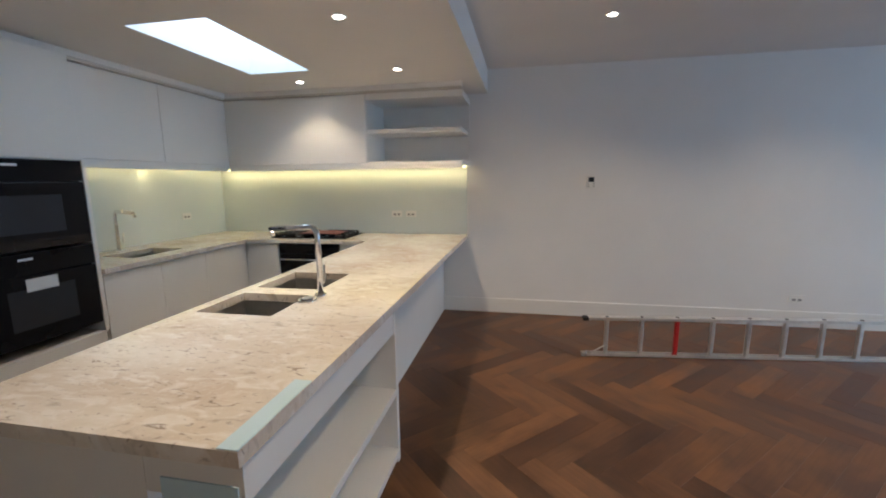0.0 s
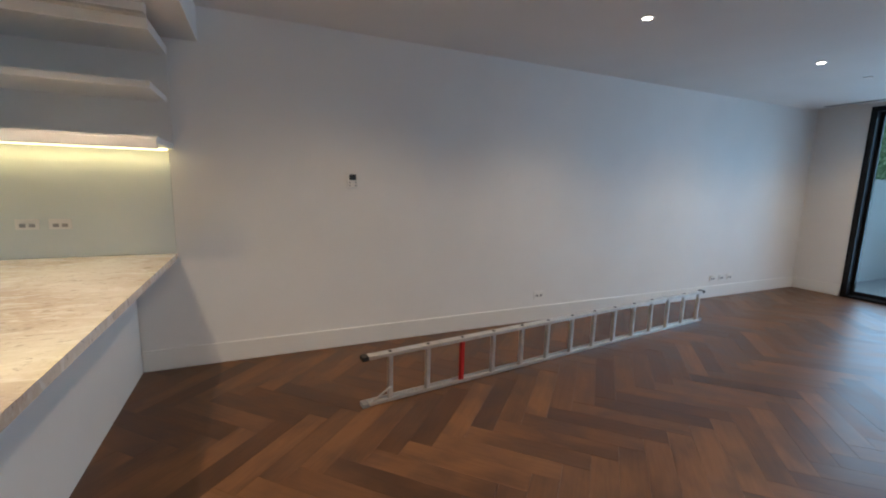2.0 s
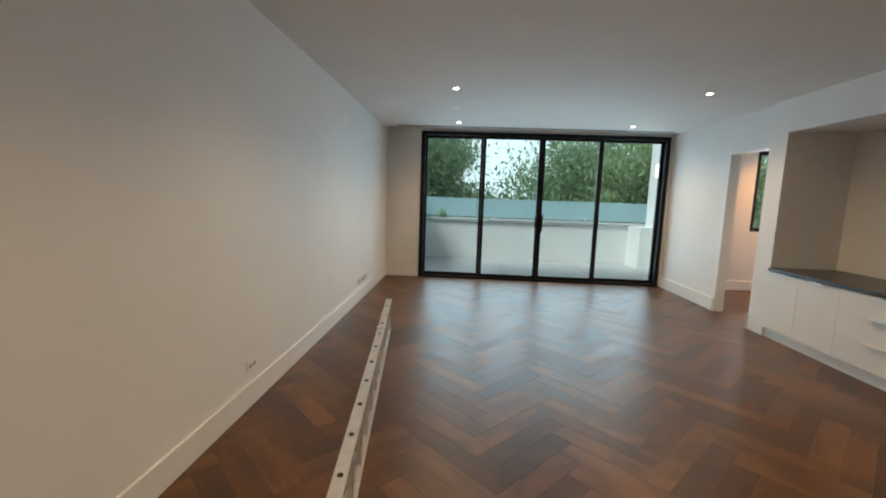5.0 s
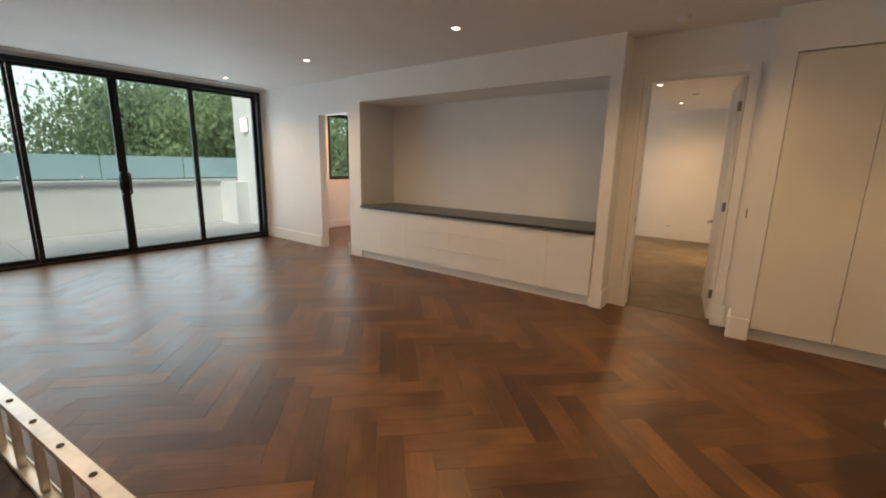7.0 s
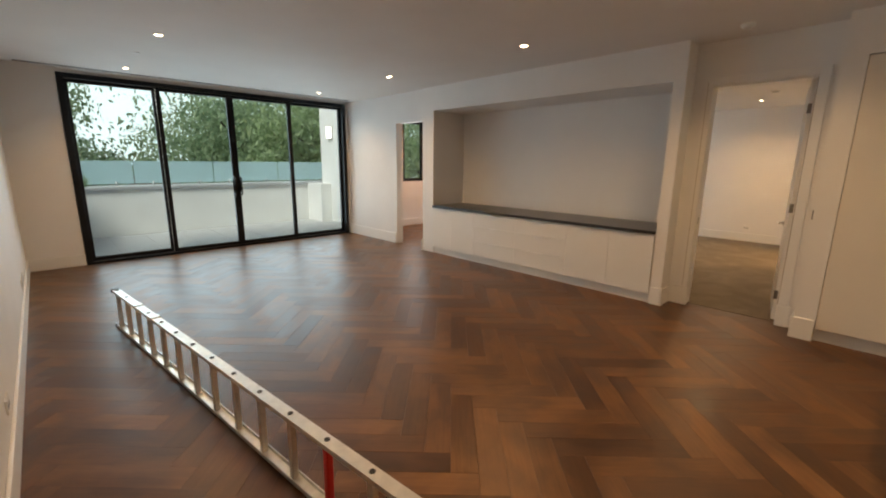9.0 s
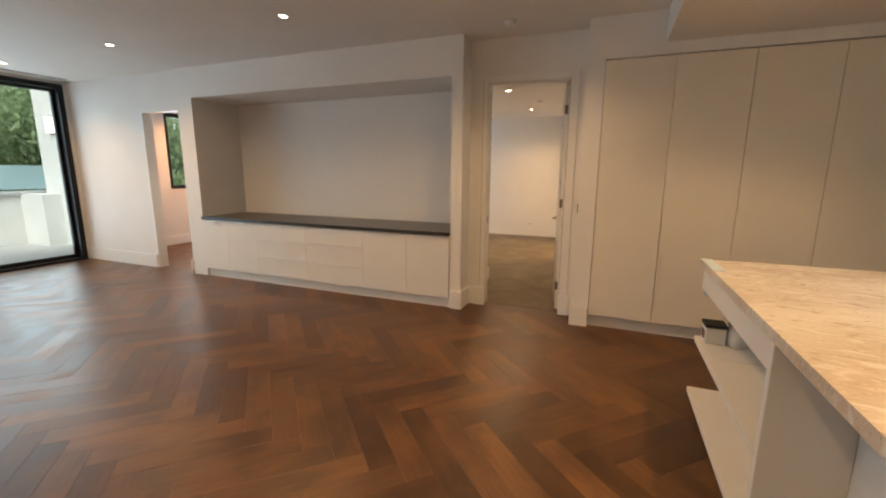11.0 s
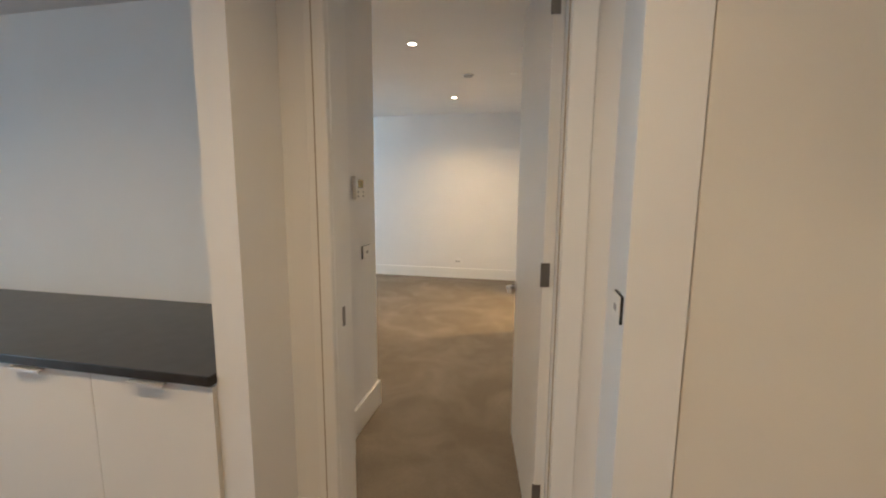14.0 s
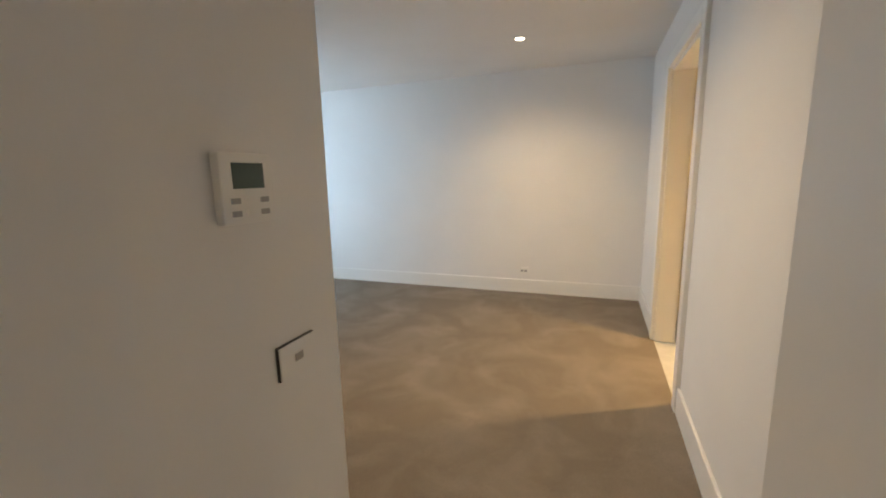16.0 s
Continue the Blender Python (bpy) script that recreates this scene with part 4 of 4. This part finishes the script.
def tree(x, y, h, r, mat, seed, label, n=2600):
    rnd = random.Random(seed)
    t = thing("tree", (x, y, -4.0), label, "tree", "trees beyond the terrace")
    bm = bmesh.new()

    def limb(p, d, length, rad, depth):
        pts = [Vector(p)]
        dd = Vector(d)
        for _ in range(4):
            dd = (dd + Vector((rnd.uniform(-.25, .25), rnd.uniform(-.25, .25), rnd.uniform(-.05, .2)))).normalized()
            pts.append(pts[-1] + dd * length / 4)
        for i in range(4):
            b2 = cyl(pts[i], pts[i + 1], rad * (1 - i * 0.18), rad * (1 - (i + 1) * 0.18), 7)
            me = bpy.data.meshes.new("tmp")
            b2.to_mesh(me)
            b2.free()
            bm.from_mesh(me)
            bpy.data.meshes.remove(me)
        tips.append(pts[-1])
        tips.append(pts[-2])
        if depth:
            for k in range(4):
                a = rnd.uniform(0, 6.28)
                limb(pts[rnd.choice((2, 3, 4))], (math.cos(a), math.sin(a), rnd.uniform(0.2, 0.9)), length * 0.62, rad * 0.5, depth - 1)
    tips = []
    limb((x, y, -4.0), (0, 0, 1), h * 0.5, 0.035 * h, 2)
    part("trunk", bm, BARK, t)
    # leaves round limb tips, in uneven clumps
    centres = []
    for p in tips:
        for _ in range(3):
            centres.append((p + Vector((rnd.gauss(0, r * 0.2), rnd.gauss(0, r * 0.2), rnd.gauss(0, r * 0.16))), rnd.uniform(0.25, 0.6) * r * 0.5))
    verts, faces = [], []
    for i in range(n * 4):
        c, cr = centres[i % len(centres)]
        v = Vector((rnd.gauss(0, 1), rnd.gauss(0, 1), rnd.gauss(0, 0.8))) * cr * 0.75
        q = Euler((rnd.uniform(0, 6.3), rnd.uniform(0, 6.3), rnd.uniform(0, 6.3))).to_matrix()
        s = rnd.uniform(0.07, 0.15)
        b0 = len(verts)
        for u, w2 in ((-1, 0), (0, -0.45), (1, 0), (0, 0.45)):
            verts.append(c + v + q @ Vector((u * s, w2 * s, 0.06 * s * abs(u))))
        faces.append((b0, b0 + 1, b0 + 2, b0 + 3))
    me = bpy.data.meshes.new("crown")
    me.from_pydata(verts, [], faces)
    me.materials.append(mat)
    cr_ = new("crown", me)
    cr_.parent = t
    cr_.matrix_parent_inverse = Matrix.Translation(t.location).inverted()


tree(24, 7.6, 11, 4.6, LEAF_A, 1, "tall broad green tree beyond the terrace", 12000)
tree(27, 5.4, 10.5, 3.2, LEAF_A, 14, "tall green tree seen through the sliding door", 8000)
tree(28, 10.5, 11, 5.0, LEAF_B, 12, "tall pale green tree past the terrace", 10000)
tree(22, 13.0, 11, 4.8, LEAF_A, 8, "tall broad green tree beyond the terrace", 9000)
tree(23, -4.2, 11, 4.6, LEAF_A, 2, "tall broad green tree beyond the terrace", 7000)
tree(19, -7.2, 10.5, 4.0, LEAF_B, 3, "bright green leafy tree beyond the terrace", 6500)
tree(26, 2.2, 5.2, 3.0, LEAF_C, 4, "low rusty-brown foliage tree", 3500)
tree(28, -0.6, 5.6, 3.0, LEAF_C, 9, "low rusty-brown foliage tree", 3000)
tree(30, 4.2, 5.4, 3.2, LEAF_B, 5, "low pale green leafy tree", 3500)
tree(19, -13, 10, 4.5, LEAF_A, 6, "green leafy tree beside the study window", 5000)
tree(34, -8, 11, 6.0, LEAF_A, 7, "distant dark green tree", 4500)
tree(31, 15, 11, 6.0, LEAF_B, 10, "distant green tree past the terrace", 4000)

# grass tuft on the parapet
rt = random.Random(9)
tuft_v, tuft_f = [], []
for _ in range(70):
    a_, lean, hh = rt.uniform(0, 6.28), rt.uniform(0.02, 0.12), rt.uniform(0.12, 0.28)
    bx0, by0 = 11.9 + rt.gauss(0, 0.03), 4.05 + rt.gauss(0, 0.05)
    k0 = len(tuft_v)
    px, py = -math.sin(a_) * 0.006, math.cos(a_) * 0.006
    tuft_v += [(bx0 - px, by0 - py, 0.96), (bx0 + px, by0 + py, 0.96), (bx0 + math.cos(a_) * lean * 0.5, by0 + math.sin(a_) * lean * 0.5, 0.96 + hh * 0.6), (bx0 + math.cos(a_) * lean, by0 + math.sin(a_) * lean, 0.96 + hh)]
    tuft_f += [(k0, k0 + 1, k0 + 2), (k0, k0 + 2, k0 + 3), (k0 + 1, k0 + 3, k0 + 2)]
me = bpy.data.meshes.new("grass_tuft")
me.from_pydata(tuft_v, [], tuft_f)
me.materials.append(LEAF_B)
tagged(new("grass_tuft", me), "small yellow-green grass tuft on the parapet", "plant", "", "stuff")

# ---- pieces: terrace tiles ----
tile_me = mesh_of("tile", box((0.002, 0.002, -0.012), (0.596, 0.596, 0), 0.002), TILE)
slab_ob = bpy.data.objects["terrace_slab"]
for i in range(5):
    for j in range(11):
        o = new("tile", tile_me)
        o.parent = slab_ob
        o.location = (E + 0.16 + i * 0.6 - (0.25 if i == 4 else 0), -0.99 + j * 0.6, -0.05 - (0.001 if i == 4 else 0))

# ---- pieces: herringbone planks ----
PL, PW, PT, GAPW = 0.70, 0.14, 0.014, 0.0003


def clip_poly(poly, x0, x1, y0, y1):
    for axis, lim, keep in ((0, x0, 1), (0, x1, -1), (1, y0, 1), (1, y1, -1)):
        out = []
        for i in range(len(poly)):
            p, q = poly[i], poly[(i + 1) % len(poly)]
            dp, dq = keep * (p[axis] - lim), keep * (q[axis] - lim)
            if dp >= 0:
                out.append(p)
            if dp * dq < 0:
                s = dp / (dp - dq)
                out.append(tuple(a + (b - a) * s for a, b in zip(p, q)))
        poly = out
        if len(poly) < 3:
            return []
    return poly


def plank_mesh():
    bm = bmesh.new()
    uvl = bm.loops.layers.uv.new("UVMap")
    add_box(bm, (GAPW, GAPW, -PT), (PL - GAPW, PW - GAPW, 0))
    top = [e for e in bm.edges if all(v.co.z > -1e-6 for v in e.verts)]
    bmesh.ops.bevel(bm, geom=top, offset=0.0007, segments=1, affect="EDGES")
    for f in bm.faces:
        for l in f.loops:
            l[uvl].uv = (l.vert.co.x, l.vert.co.y)
    me = bpy.data.meshes.new("plank")
    bm.to_mesh(me)
    bm.free()
    me.materials.append(TIMBER)
    return me


plank_me = plank_mesh()
c45, s45 = math.cos(radians(PLANK_TURN)), math.sin(radians(PLANK_TURN))
floor_ob = bpy.data.objects["floor"]
verts, faces, uvs = [], [], []
count = 0
rects = ((W, E, -0.33, N - 0.001), (6.3, E, -3.3, -0.33))
rnd = random.Random(5)
for i in range(-110, 111):
    for j in range(-24, 25):
        ox, oy = i * PW + j * (PL + PW), i * PW + j * (PW - PL)
        for vert in (False, True):
            if vert:
                # upright plank of the pair, turned a quarter
                corners = [(ox + PL, oy + PW - PL), (ox + PL + PW, oy + PW - PL), (ox + PL + PW, oy + PW), (ox + PL, oy + PW)]
                base, turn = (ox + PL + PW, oy + PW - PL), 90
            else:
                corners = [(ox, oy), (ox + PL, oy), (ox + PL, oy + PW), (ox, oy + PW)]
                base, turn = (ox, oy), 0

            def rot(p):
                return (c45 * p[0] - s45 * p[1] + 3.0, s45 * p[0] + c45 * p[1] + 2.3)
            quad = [rot(p) for p in corners]
            cx, cy = sum(p[0] for p in quad) / 4, sum(p[1] for p in quad) / 4
            if not (W - 0.6 < cx < E + 0.6 and -4 < cy < N + 0.6):
                continue
            dz = rnd.uniform(-0.0004, 0.0004)
            for (x0, x1, y0, y1) in rects:
                whole = all(x0 < p[0] < x1 and y0 < p[1] < y1 for p in quad)
                if whole and 1.2 < cx < 4.9 and 0.2 < cy < 4.4 and count < 300:
                    o = new("plank", plank_me)
                    o.parent = floor_ob
                    bx_, by_ = rot(base)
                    o.matrix_local = pose(bx_, by_, dz, 0, 0, PLANK_TURN + turn)
                    count += 1
                    continue
                poly = clip_poly(quad, x0, x1, y0, y1)
                if len(poly) < 3:
                    continue
                mx, my = sum(p[0] for p in poly) / len(poly), sum(p[1] for p in poly) / len(poly)
                k = len(poly)
                b0 = len(verts)
                ca, sa = math.cos(radians(PLANK_TURN + turn)), math.sin(radians(PLANK_TURN + turn))
                bx_, by_ = rot(base)
                ring = []
                for p in poly:
                    dx, dy = mx - p[0], my - p[1]
                    d = math.hypot(dx, dy) or 1
                    ring.append((p[0] + dx / d * 0.0008, p[1] + dy / d * 0.0008))
                for p in ring:
                    verts.append((p[0], p[1], dz))
                for p in ring:
                    verts.append((p[0], p[1], -PT))
                faces.append(tuple(range(b0, b0 + k)))
                for q in range(k):
                    faces.append((b0 + q, b0 + k + q, b0 + k + (q + 1) % k, b0 + (q + 1) % k))
                loc = [((p[0] - bx_) * ca + (p[1] - by_) * sa, -(p[0] - bx_) * sa + (p[1] - by_) * ca) for p in ring]
                uvs.extend(loc)
                for q in range(k):
                    uvs.extend((loc[q], loc[q], loc[(q + 1) % k], loc[(q + 1) % k]))
me = bpy.data.meshes.new("planks")
me.from_pydata(verts, [], faces)
lay = me.uv_layers.new(name="UVMap")
lay.data.foreach_set("uv", np.array(uvs, dtype=np.float32).ravel())
me.materials.append(TIMBER)
rest = tagged(new("planks", me), "dark smoked-oak herringbone planks", "", "", "stuff")
rest.parent = floor_ob
